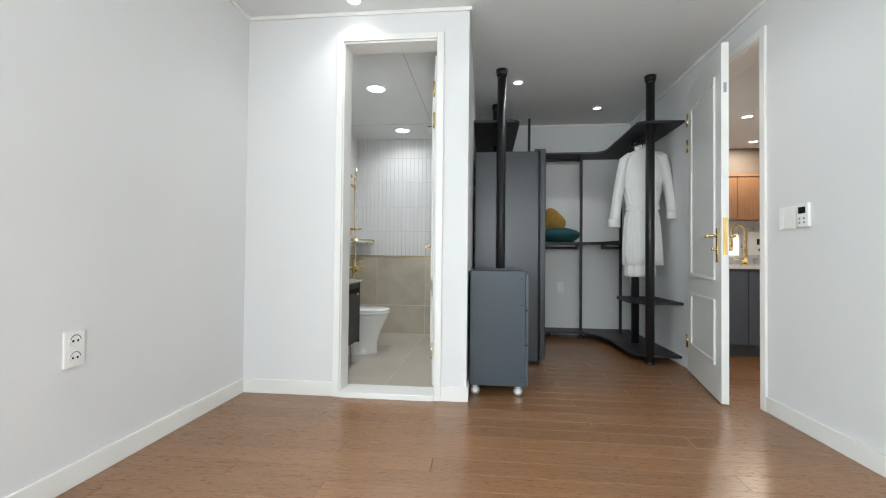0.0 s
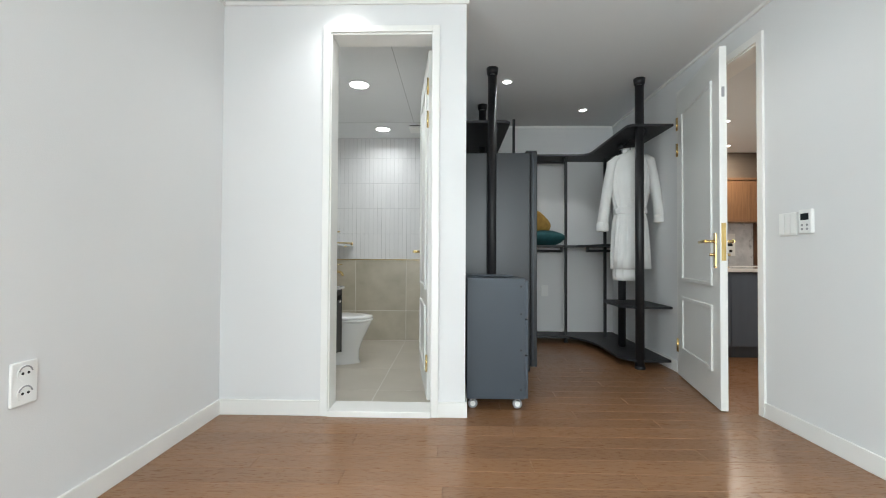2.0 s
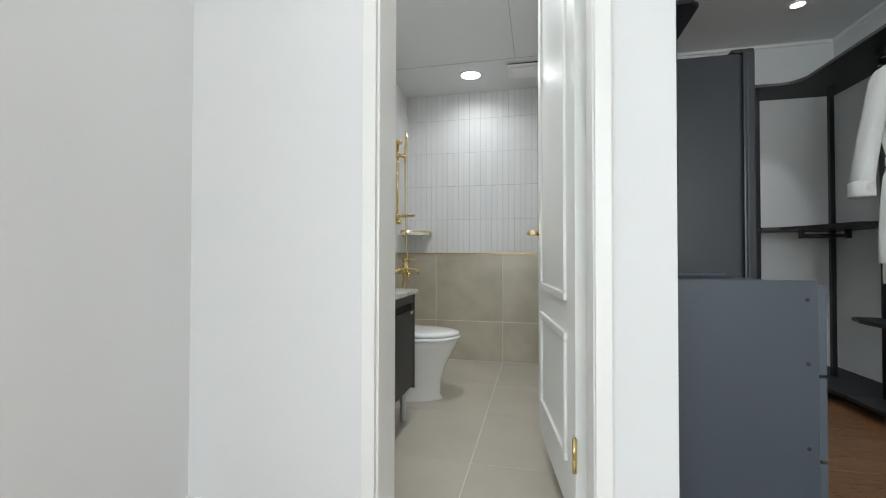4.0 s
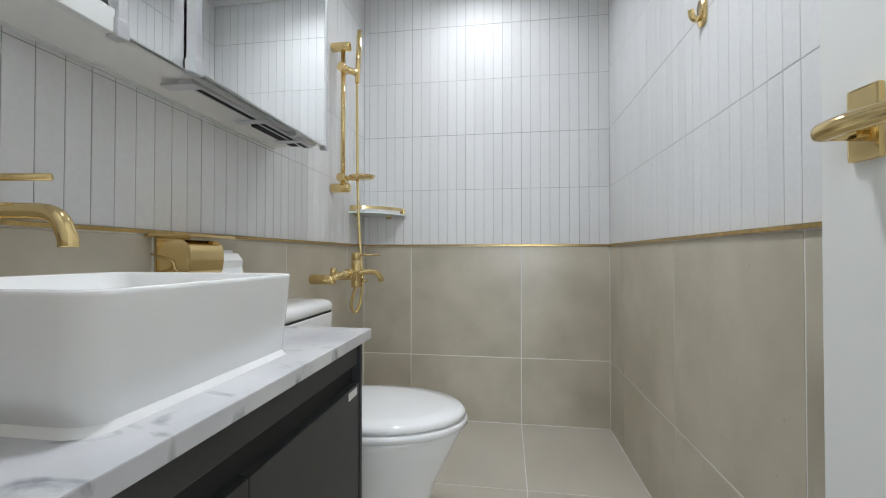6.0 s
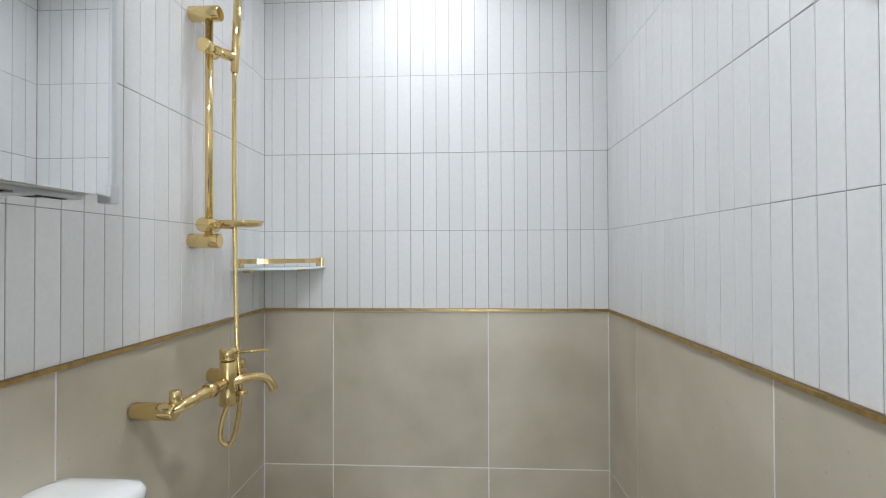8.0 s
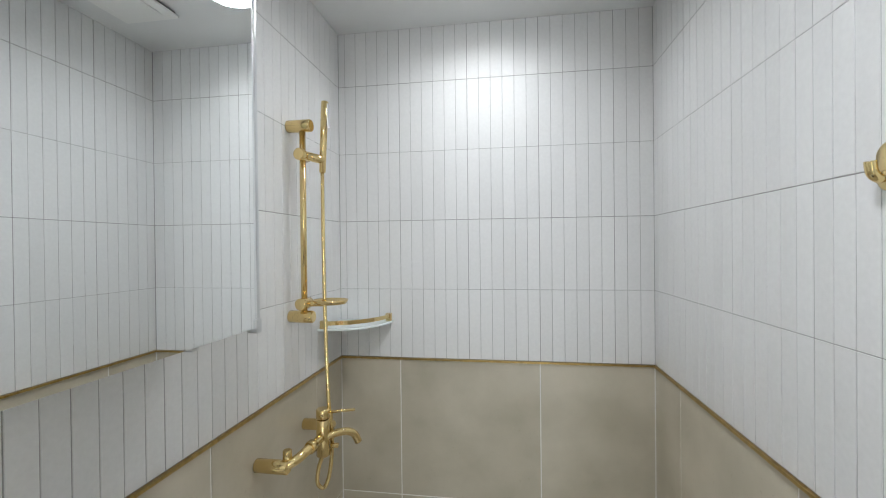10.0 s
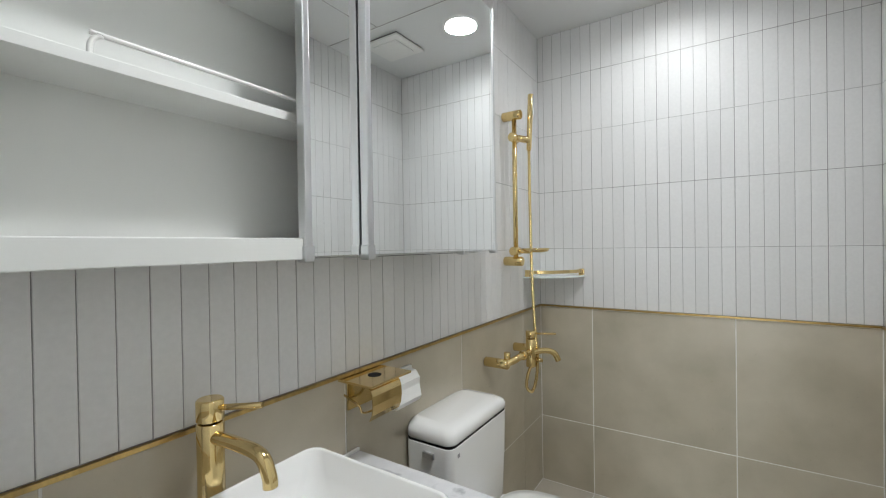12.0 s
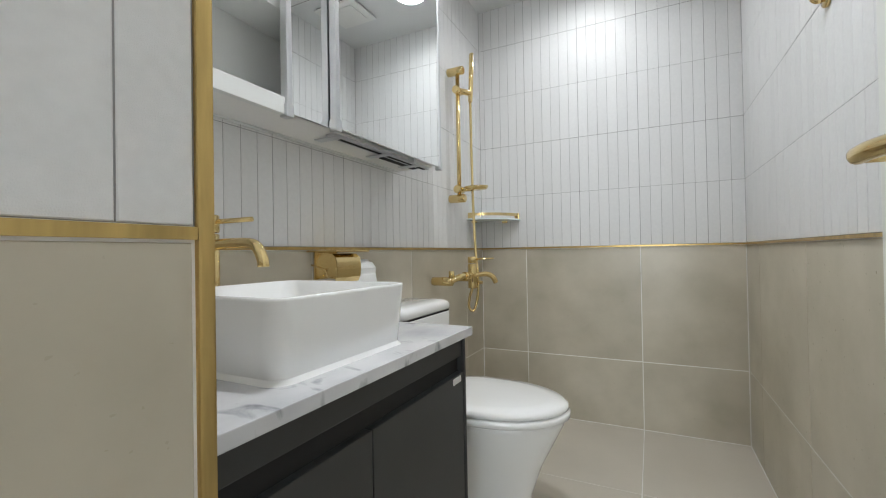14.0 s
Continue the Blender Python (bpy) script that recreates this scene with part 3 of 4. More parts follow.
def mirror_door(y0, y1, x):
    d = part("mirror_door", box_bm(x, y0 + 0.004, KZ0 + 0.004, x + 0.010, y1 - 0.004, KZ1 - 0.004), WHITEL, mc)
    part("mirror_glass", box_bm(x + 0.010, y0 + 0.012, KZ0 + 0.002, x + 0.0145, y1 - 0.010, KZ1 - 0.004), MIRROR, d, "clear silver mirror")
    for a, b in ((y0, y0 + 0.016), (y1 - 0.012, y1)):
        part("edge_profile", box_bm(x - 0.004, a, KZ0 - 0.004, x + 0.018, b, KZ1, 0.003), STEEL, d, "aluminium edge profile")
        part("corner_cap", box_bm(x - 0.005, a - 0.003, KZ0 - 0.010, x + 0.020, b + 0.003, KZ0 + 0.022, 0.003), STEEL, d)


mirror_door(-1.690, -1.10, 0.157)
mirror_door(-1.545, -0.932, 0.178)

# ---- toilet ----
TYC = -1.01


def egg(x0, x1, hw, z, n=40, p=2.3):
    """Rounded outline: square at the wall end, elliptical at the tip."""
    out = []
    for k in range(n):
        a = 2 * math.pi * k / n
        c, s = math.cos(a), math.sin(a)
        q = 2.0 if c > 0 else 3.2
        rad = (abs(c) ** q + abs(s) ** q) ** (-1 / q)
        mid = x0 + (x1 - x0) * 0.42
        out.append((mid + rad * c * ((x1 - mid) if c > 0 else (mid - x0)), TYC + rad * s * hw, z))
    return out


to = thing("toilet", (0.35, TYC, 0), "white close-coupled porcelain toilet, lid closed", "toilet")
part("bowl", loft_bm([egg(0.14, 0.552, 0.118, 0.0), egg(0.14, 0.555, 0.12, 0.012), egg(0.14, 0.545, 0.112, 0.03), egg(0.13, 0.55, 0.112, 0.12), egg(0.12, 0.585, 0.135, 0.22), egg(0.12, 0.630, 0.165, 0.31), egg(0.12, 0.658, 0.178, 0.366), egg(0.12, 0.661, 0.180, 0.388)]), CERAMIC, to)
part("seat", loft_bm([egg(0.20, 0.670, 0.186, 0.390), egg(0.20, 0.679, 0.191, 0.394), egg(0.20, 0.679, 0.191, 0.408), egg(0.20, 0.673, 0.187, 0.412)]), CERAMIC, to)
part("lid", loft_bm([egg(0.19, 0.669, 0.184, 0.415), egg(0.19, 0.674, 0.188, 0.419), egg(0.19, 0.672, 0.187, 0.430), egg(0.195, 0.660, 0.178, 0.438), egg(0.22, 0.61, 0.14, 0.443), egg(0.26, 0.51, 0.07, 0.445)]), CERAMIC, to)
part("lid_hinge", box_bm(0.185, TYC - 0.12, 0.39, 0.215, TYC + 0.12, 0.425, 0.008), CERAMIC, to)
ty0, ty1 = TYC - 0.185, TYC + 0.185
part("tank", loft_bm([[(x, y, z) for x, y in rounded(0.004, ty0 - 0.005 + i, 0.174 - i * 0.6, ty1 + 0.005 - i, 0.026, 6)] for i, z in ((0.03, 0.36), (0.012, 0.40), (0.004, 0.55), (0.0, 0.690), (0.001, 0.694))]), CERAMIC, to)
part("tank_joint", loft_bm([[(x, y, z) for x, y in rounded(0.004, ty0 - 0.003, 0.1725, ty1 + 0.003, 0.026, 6)] for z in (0.692, 0.702)]), DARK, to)
part("tank_lid", loft_bm([[(x, y, z) for x, y in rounded(0.003, ty0 - 0.006 + i, 0.176 - i, ty1 + 0.006 - i, 0.03, 6)] for i, z in ((0.003, 0.701), (0.0, 0.705), (0.0, 0.722), (0.006, 0.733), (0.022, 0.741), (0.05, 0.744))]), CERAMIC, to)
part("flush_lever", box_bm(0.075, ty0 - 0.012, 0.655, 0.115, ty0 + 0.008, 0.672, 0.004), STEEL, to, "chrome flush lever")
part("badge", box_bm(0.1725, ty0 + 0.03, 0.66, 0.1745, ty0 + 0.042, 0.672), RUBBER, to, "small grey maker's mark")
structure("trim", loft_bm([egg(0.128, 0.566, 0.13, -0.001), egg(0.134, 0.558, 0.122, 0.006)]), "white sealant bead round the toilet foot", "trim", CERAMIC)

# ---- wall fittings over the toilet ----
tp = thing("toilet_roll_holder", (0.0, -1.335, 0.94), "polished gold toilet roll holder with phone shelf", "holder")
part("shelf", box_bm(0.001, -1.46, 0.938, 0.115, -1.302, 0.944, 0.0015), GOLD, tp)
part("back_plate", box_bm(0.001, -1.43, 0.855, 0.006, -1.325, 0.938, 0.0015), GOLD, tp)
_cov = [(0.055, 0.941), (0.080, 0.938), (0.093, 0.929), (0.098, 0.915), (0.099, 0.892), (0.096, 0.868), (0.088, 0.853)]
_cov2 = [(x * 0.985 - 0.001, z) for x, z in _cov]
bm = loft_bm([[(x, -1.437, z - 0.006) for x, z in _cov + _cov2[::-1]], [(x, -1.325, z - 0.006) for x, z in _cov + _cov2[::-1]]], smooth=False)
part("cover", bm, GOLD, tp)
part("bar", tube_bm([(0.006, -1.443, 0.90), (0.06, -1.447, 0.885), (0.065, -1.43, 0.862), (0.065, -1.33, 0.859), (0.06, -1.317, 0.885)], 0.003, 8), GOLD, tp)
part("shelf_hole", rod_bm((0.055, -1.382, 0.9435), (0.055, -1.382, 0.9448), 0.018, 20), DARK, tp, "dark round opening in the shelf")
so = thing("outlet_cover", (0.0, -1.205, 0.87), "white plastic splash-proof outlet cover on the wall", "outlet")
part("back_plate", box_bm(0.0005, -1.295, 0.805, 0.012, -1.165, 0.912, 0.004), PLASTIC, so)
part("flap", loft_bm([[(x, y, z) for x, z in ((0.012, 0.811), (0.046, 0.813), (0.054, 0.828), (0.047, 0.863), (0.049, 0.883), (0.034, 0.902), (0.012, 0.905))] for y in (-1.285, -1.175)], smooth=False), PLASTIC, so)

# ---- shower ----
RY, RX = -0.45, 0.055
sh = thing("shower_rail", (0.0, RY, 1.2), "polished gold shower riser rail with hand shower", "shower rail")
part("rail", rod_bm((RX, RY, 1.20), (RX, RY, 1.87), 0.0105, 18), GOLD, sh)
for _z in (1.205, 1.855):
    part("bracket", rod_bm((0.001, RY, _z), (0.088, RY, _z), 0.021, 24, bevel=0.003), GOLD, sh)
sl = part("slider", rod_bm((RX, RY - 0.03, 1.755), (RX, RY + 0.03, 1.755), 0.02, 22, bevel=0.003), GOLD, sh)
part("holder", rod_bm((RX + 0.01, RY + 0.01, 1.755), (RX + 0.055, RY + 0.04, 1.745), 0.015, 16, bevel=0.002), GOLD, sl)
part("hand_shower", rod_bm((RX + 0.052, RY + 0.04, 1.70), (RX + 0.062, RY + 0.045, 1.95), 0.011, 14, r2=0.013, bevel=0.003), GOLD, sh, "slim gold hand shower stick")
part("spray_face", box_bm(RX + 0.071, RY + 0.037, 1.86, RX + 0.076, RY + 0.053, 1.94, 0.002), STEEL, sh)
sd = part("soap_slider", rod_bm((RX, RY - 0.032, 1.25), (RX, RY + 0.032, 1.25), 0.02, 22, bevel=0.003), GOLD, sh)
part("soap_dish", loft_bm([[(RX + 0.085 + q * 1.2 * math.cos(a * math.pi / 14), RY + 0.02 + q * math.sin(a * math.pi / 14), z) for a in range(28)] for q, z in ((0.025, 1.244), (0.045, 1.248), (0.052, 1.262), (0.049, 1.262), (0.042, 1.251), (0.02, 1.248))]), GOLD, sd, "gold soap dish")
part("dish_arm", rod_bm((RX, RY, 1.25), (RX + 0.06, RY + 0.012, 1.25), 0.011, 12), GOLD, sd)

my, mx, mz = -0.49, 0.135, 0.80
mi = thing("shower_mixer", (0.0, my, mz), "polished gold exposed shower mixer with spout", "faucet")
for _y in (my - 0.165, my + 0.13):
    il = part("inlet", rod_bm((0.001, _y, mz - 0.002), (0.105, _y, mz - 0.002), 0.02, 22, bevel=0.003), GOLD, mi)
    part("valve_knob", rod_bm((0.095, _y + 0.01, mz + 0.012), (0.095, _y + 0.01, mz + 0.045), 0.013, 16, bevel=0.002), GOLD, il)
    s = 1 if _y < my else -1
    part("elbow", tube_bm([(0.09, _y, mz), (0.118, _y + s * 0.02, mz + 0.012), (0.13, _y + s * 0.06, mz + 0.02), (mx, my - s * 0.02, mz + 0.02)], 0.0145, 14), GOLD, mi)
    part("collar_nut", rod_bm((0.131, _y + s * 0.075, mz + 0.02), (0.134, _y + s * 0.10, mz + 0.02), 0.02, 6), GOLD, mi)
part("body", rod_bm((mx, my, mz - 0.045), (mx, my, mz + 0.075), 0.0215, 24, bevel=0.002), GOLD, mi)
part("cap", rod_bm((mx, my, mz + 0.077), (mx, my, mz + 0.11), 0.0215, 24, bevel=0.003), GOLD, mi)
part("lever", rod_bm((mx + 0.01, my, mz + 0.098), (mx + 0.10, my + 0.03, mz + 0.10), 0.0045, 10), GOLD, mi)
part("spout", tube_bm([(mx + 0.01, my, mz + 0.018), (mx + 0.055, my + 0.03, mz + 0.024), (mx + 0.085, my + 0.05, mz + 0.012), (mx + 0.10, my + 0.06, mz - 0.02)], 0.0125, 16), GOLD, mi)
part("hose_outlet", rod_bm((mx + 0.02, my + 0.01, mz - 0.015), (mx + 0.045, my + 0.02, mz - 0.018), 0.008, 12), GOLD, mi)
part("hose", tube_bm([(RX + 0.052, RY + 0.04, 1.71), (0.112, -0.42, 1.45), (0.121, -0.43, 1.15), (0.140, -0.455, 0.93), (0.155, -0.465, 0.80), (0.150, -0.47, 0.70), (0.135, -0.48, 0.645), (0.115, -0.49, 0.66), (0.118, -0.49, 0.71), (mx, my, mz - 0.04)], 0.0065, 10), GOLD, mi, "slim gold shower hose")

cs = thing("corner_shelf", (0.1, -0.1, 1.12), "quarter-round glass corner shelf with gold rail", "shelf")
_q = [(0.003, -0.003)] + [(0.003 + 0.24 * math.cos(radians(a)), -0.003 - 0.24 * math.sin(radians(a))) for a in range(0, 91, 6)]
part("glass_plate", prism_bm(_q, 1.112, 1.120), FROST, cs, "frosted glass plate")
_r = [(0.003 + 0.235 * math.cos(radians(a)), -0.003 - 0.235 * math.sin(radians(a))) for a in range(2, 89, 4)]
_r2 = [(0.003 + 0.229 * math.cos(radians(a)), -0.003 - 0.229 * math.sin(radians(a))) for a in range(2, 89, 4)]
part("rail", prism_bm(_r + _r2[::-1], 1.134, 1.150), GOLD, cs)
for _x, _y in ((0.228, -0.022), (0.022, -0.228)):
    part("rail_end", box_bm(_x - 0.012, _y - 0.012, 1.118, _x + 0.012, _y + 0.012, 1.152, 0.002), GOLD, cs)
for _x, _y in ((0.15, -0.012), (0.012, -0.15)):
    part("clip", box_bm(_x - 0.014, _y - 0.011, 1.100, _x + 0.014, _y + 0.011, 1.112, 0.002), GOLD, cs)

vf = thing("exhaust_fan", (1.063, -0.40, BC), "white square ceiling exhaust grille", "vent")
part("backing", box_bm(0.955, -0.50, BC - 0.004, 1.175, -0.28, BC + 0.001), DARK, vf)
part("cover", box_bm(0.945, -0.51, BC - 0.020, 1.185, -0.27, BC - 0.010, 0.004), PLASTIC, vf)
part("inner_plate", box_bm(0.985, -0.47, BC - 0.026, 1.145, -0.31, BC - 0.020, 0.003), PLASTIC, vf)
hy, hz = -1.06, 1.555
hk = thing("robe_hook", (W, hy, hz), "polished gold rounded robe hook on the tiles", "hook")
_st = [(hy + 0.022 * math.cos(radians(a)), hz + (0.016 if math.sin(radians(a)) > 0 else -0.016) + 0.022 * math.sin(radians(a))) for a in range(0, 360, 12)]
part("rosette", loft_bm([[(W - d, hy + (y - hy) * k, hz + (z - hz) * k) for y, z in _st] for d, k in ((0.0005, 1.0), (0.008, 1.0), (0.010, 0.93))]), GOLD, hk)
part("prong", tube_bm([(W - 0.008, hy, hz - 0.012), (W - 0.02, hy, hz - 0.018), (W - 0.030, hy, hz - 0.010), (W - 0.033, hy, hz + 0.008)], 0.008, 12), GOLD, hk)

# ---- bedroom wall fittings ----
po = thing("wall_outlet", (0.11, -3.695, 0.6), "white twin wall socket above the skirting", "outlet")
part("plate", box_bm(0.1105, -3.735, 0.535, 0.120, -3.655, 0.668, 0.004), PLASTIC, po)
for _z in (0.571, 0.632):
    s_ = part("socket", rod_bm((0.119, -3.695, _z), (0.1225, -3.695, _z), 0.024, 24), PLASTIC, po)
    # grey upper arc: the recess's shade, put on as colour over a raised disc
    part("recess_edge", tube_bm([(0.1225, -3.695 + 0.021 * math.cos(radians(a)), _z + 0.021 * math.sin(radians(a))) for a in range(10, 175, 15)], 0.0022, 6, steps=2), RUBBER, s_, "grey arc standing in for shade in the socket recess")
    for _y in (-3.704, -3.686):
        part("pin_hole", rod_bm((0.1222, _y, _z), (0.1230, _y, _z), 0.0045, 8), DARK, s_)
po = thing("wall_outlet", (2.44, -0.28, 0.7), "white wall socket behind the wardrobe shelves", "outlet")
part("plate", box_bm(2.40, -0.290, 0.56, 2.475, -0.2805, 0.68, 0.004), PLASTIC, po)
part("socket", rod_bm((2.437, -0.289, 0.62), (2.437, -0.293, 0.62), 0.024, 24), PLASTIC, po)
sw = thing("light_switch", (3.187, -2.715, 1.17), "white triple light switch plate", "switch")
part("plate", box_bm(3.177, -2.775, 1.112, 3.1865, -2.655, 1.232, 0.004), PLASTIC, sw)
for _y in (-2.770, -2.7325, -2.695):
    part("rocker", box_bm(3.174, _y, 1.122, 3.178, _y + 0.035, 1.222, 0.002), PLASTIC, sw)
th = thing("thermostat", (3.187, -2.83, 1.18), "white wall thermostat with dark display", "thermostat")
part("body", box_bm(3.168, -2.870, 1.118, 3.1865, -2.792, 1.238, 0.006), PLASTIC, th)
part("display", box_bm(3.1672, -2.855, 1.185, 3.1685, -2.807, 1.218), SCREEN, th, "dark display")
for _y in (-2.846, -2.816):
    for _z in (1.14, 1.16):
        part("button", rod_bm((3.1685, _y, _z), (3.1668, _y, _z), 0.006, 12), RUBBER, th)

# ---- dressing nook: posts and shelves ----


def post(x, y, z0, z1, r, label):
    p = thing("wardrobe_post", (x, y, z0), label, "post", "wardrobe posts")
    part("tube", rod_bm((x, y, z0 + 0.02), (x, y, z1 - 0.06), r, 20), BLACK, p)
    part("foot", rod_bm((x, y, z0), (x, y, z0 + 0.022), r + 0.007, 20, bevel=0.003), BLACK, p)
    part("screw_collar", rod_bm((x, y, z1 - 0.065), (x, y, z1 - 0.045), r * 0.6, 16), STEEL, p, "bare steel adjusting thread")
    part("ceiling_cap", rod_bm((x, y, z1 - 0.048), (x, y, z1 - 0.001), r + 0.006, 20, r2=r + 0.012), BLACK, p)
    return p


post(2.93, -1.53, F, C, 0.034, "thick black metal wardrobe post, floor to ceiling")
post(2.99, -1.02, F, 2.044, 0.034, "thick black metal wardrobe post, floor to ceiling")
post(1.722, -1.735, F, C, 0.034, "thick black metal wardrobe post, floor to ceiling")
post(1.70, -0.95, F, C, 0.034, "thick black metal wardrobe post, floor to ceiling")
for _x, _y, _z in ((2.06, -0.52, C), (2.612, -0.50, 2.06), (2.995, -0.57, 2.02)):
    p = thing("wardrobe_upright", (_x, _y, F), "thin square black metal wardrobe upright", "post", "wardrobe uprights")
    part("tube", box_bm(_x - 0.013, _y - 0.013, F, _x + 0.013, _y + 0.013, _z, 0.002), BLACK, p)
    part("cap", box_bm(_x - 0.022, _y - 0.022, F, _x + 0.022, _y + 0.022, F + 0.012, 0.003), BLACK, p)


def shelf(outline, z, label, rails=()):
    s = thing("wardrobe_shelf", (sum(p[0] for p in outline) / len(outline), sum(p[1] for p in outline) / len(outline), z), label, "shelf", "wardrobe shelves")
    part("board", prism_bm(outline, z, z + 0.020, 0.002), SHELFW, s)
    for a, b in rails:
        part("hanging_rail", rod_bm((*a, z - 0.04), (*b, z - 0.04), 0.012, 12), BLACK, s)
        for q in (a, b):
            part("rail_bracket", box_bm(q[0] - 0.012, q[1] - 0.012, z - 0.055, q[0] + 0.012, q[1] + 0.012, z, 0.002), BLACK, s)
    return s


def corner(z, label, near, depth=0.36, rails=()):
    arc = [(2.825 - 0.11 + 0.11 * math.cos(radians(a)), -0.67 + 0.11 * math.sin(radians(a))) for a in range(0, 91, 15)]
    return shelf([(2.0, -0.283), (3.184, -0.283), (3.184, near), (2.86, near), (2.825, near + 0.04)] + arc + [(2.0, -0.56)], z, label, rails)


corner(2.045, "black curved corner wardrobe shelf near the ceiling", -1.57, rails=(((2.08, -0.44), (2.60, -0.44)), ((3.0, -1.48), (3.0, -1.06))))
shelf([(2.0, -0.283), (2.62, -0.283), (2.62, -0.55), (2.0, -0.55)], 1.098, "black wooden wardrobe shelf holding cushions", (((2.06, -0.44), (2.58, -0.44)),))
shelf([(2.623, -0.283), (3.184, -0.283), (3.184, -1.02), (2.86, -1.02), (2.78, -0.72), (2.70, -0.58), (2.623, -0.55)], 1.098, "black curved corner wardrobe shelf", (((2.80, -0.62), (3.05, -0.62)),))
shelf([(3.184, -0.98), (3.184, -1.545), (2.90, -1.545), (2.80, -1.42), (2.80, -1.10), (2.84, -0.98)], 0.580, "black wooden wardrobe shelf by the post")
shelf([(2.0, -0.295), (2.62, -0.295), (2.62, -0.56), (2.0, -0.56)], 0.155, "black wooden wardrobe shelf near the floor")
shelf([(2.623, -0.295), (3.172, -0.295), (3.172, -0.98), (2.80, -0.98), (2.76, -0.76), (2.623, -0.56)], 0.155, "black corner wardrobe shelf near the floor")
shelf([(3.172, -0.983), (3.172, -1.545), (2.90, -1.545), (2.80, -1.42), (2.80, -0.983)], 0.155, "black wooden wardrobe shelf near the floor")
for _x, _y in ((2.30, -0.40), (2.9, -0.5), (3.05, -1.3), (2.02, -0.40)):
    p = thing("shelf_foot", (_x, _y, F), "short black foot under the low shelf", "foot", "shelf feet")
    part("peg", rod_bm((_x, _y, F), (_x, _y, 0.157), 0.015, 12), BLACK, p)
shelf([(1.50, -0.283), (1.87, -0.283), (1.87, -1.66), (1.83, -1.70), (1.50, -1.70)], 2.035, "black wooden wardrobe shelf over the steam closet", (((1.76, -1.62), (1.76, -0.4)),))

# steam closet
st = thing("steam_closet", (1.79, -1.4, F), "tall graphite steel clothing care cabinet, closed", "appliance")
part("body", box_bm(1.515, -1.675, F + 0.02, 2.025, -1.10, 1.805, 0.006), STEAMER, st)
part("door", box_bm(2.032, -1.680, F + 0.045, 2.078, -1.098, 1.812, 0.006), STEAMER, st)
part("door_gasket", box_bm(2.024, -1.668, F + 0.05, 2.033, -1.11, 1.80), DARK, st)
part("door_edge_strip", box_bm(2.044, -1.684, F + 0.10, 2.052, -1.679, 1.76, 0.002), CARTM, st, "narrow bright edge strip")
part("top_hinge", box_bm(1.99, -1.68, 1.805, 2.075, -1.63, 1.822, 0.004), BLACK, st)
part("plinth", box_bm(1.53, -1.65, F, 2.03, -1.12, F + 0.03), DARK, st)

# drawer trolley
CX0, CX1, CY0, CY1, CZ0, CZ1 = 1.512, 1.860, -2.487, -1.95, 0.165, 0.868
dc = thing("drawer_trolley", (1.66, -2.24, F), "slate grey drawer trolley on castors", "drawer unit")
part("side_panel", box_bm(CX0, CY0, CZ0, CX1 - 0.012, CY0 + 0.016, CZ1, 0.002), CARTM, dc)
part("side_panel", box_bm(CX0, CY1 - 0.016, CZ0, CX1 - 0.012, CY1, CZ1, 0.002), CARTM, dc)
part("back_panel", box_bm(CX0, CY0 + 0.016, CZ0, CX0 + 0.014, CY1 - 0.016, CZ1, 0.001), CARTM, dc)
part("base_panel", box_bm(CX0 + 0.014, CY0 + 0.016, CZ0, CX1 - 0.014, CY1 - 0.016, CZ0 + 0.016), CARTM, dc)
part("top_panel", box_bm(CX0 + 0.014, CY0 + 0.016, CZ1 - 0.028, CX1 - 0.014, CY1 - 0.016, CZ1 - 0.012), CARTM, dc)
for _z0, _z1 in ((0.168, 0.415), (0.423, 0.625), (0.633, 0.855)):
    d_ = part("drawer_front", box_bm(CX1 - 0.011, CY0 + 0.004, _z0, CX1 + 0.008, CY1 - 0.004, _z1, 0.003), CARTD, dc)
    part("finger_pull", box_bm(CX1 + 0.0075, -2.34, _z1 - 0.03, CX1 + 0.0095, -2.14, _z1 - 0.012), DARK, d_)
for _z in (0.22, 0.45, 0.66, 0.82):
    part("screw_cap", rod_bm((CX1 - 0.035, CY0 + 0.001, _z), (CX1 - 0.035, CY0 - 0.001, _z), 0.005, 10), DARK, dc)
for _x in (CX0 + 0.035, CX1 - 0.05):
    for _y in (CY0 + 0.04, CY1 - 0.04):
        k = part("castor", box_bm(_x - 0.014, _y - 0.012, 0.135, _x + 0.014, _y + 0.012, 0.1655, 0.003), STEEL, dc)
        part("wheel", rod_bm((_x, _y - 0.012, F + 0.029), (_x, _y + 0.012, F + 0.029), 0.0285, 20, bevel=0.004), RUBBER, k)
        part("hub", rod_bm((_x, _y - 0.014, F + 0.029), (_x, _y + 0.014, F + 0.029), 0.016, 16), PLASTIC, k)


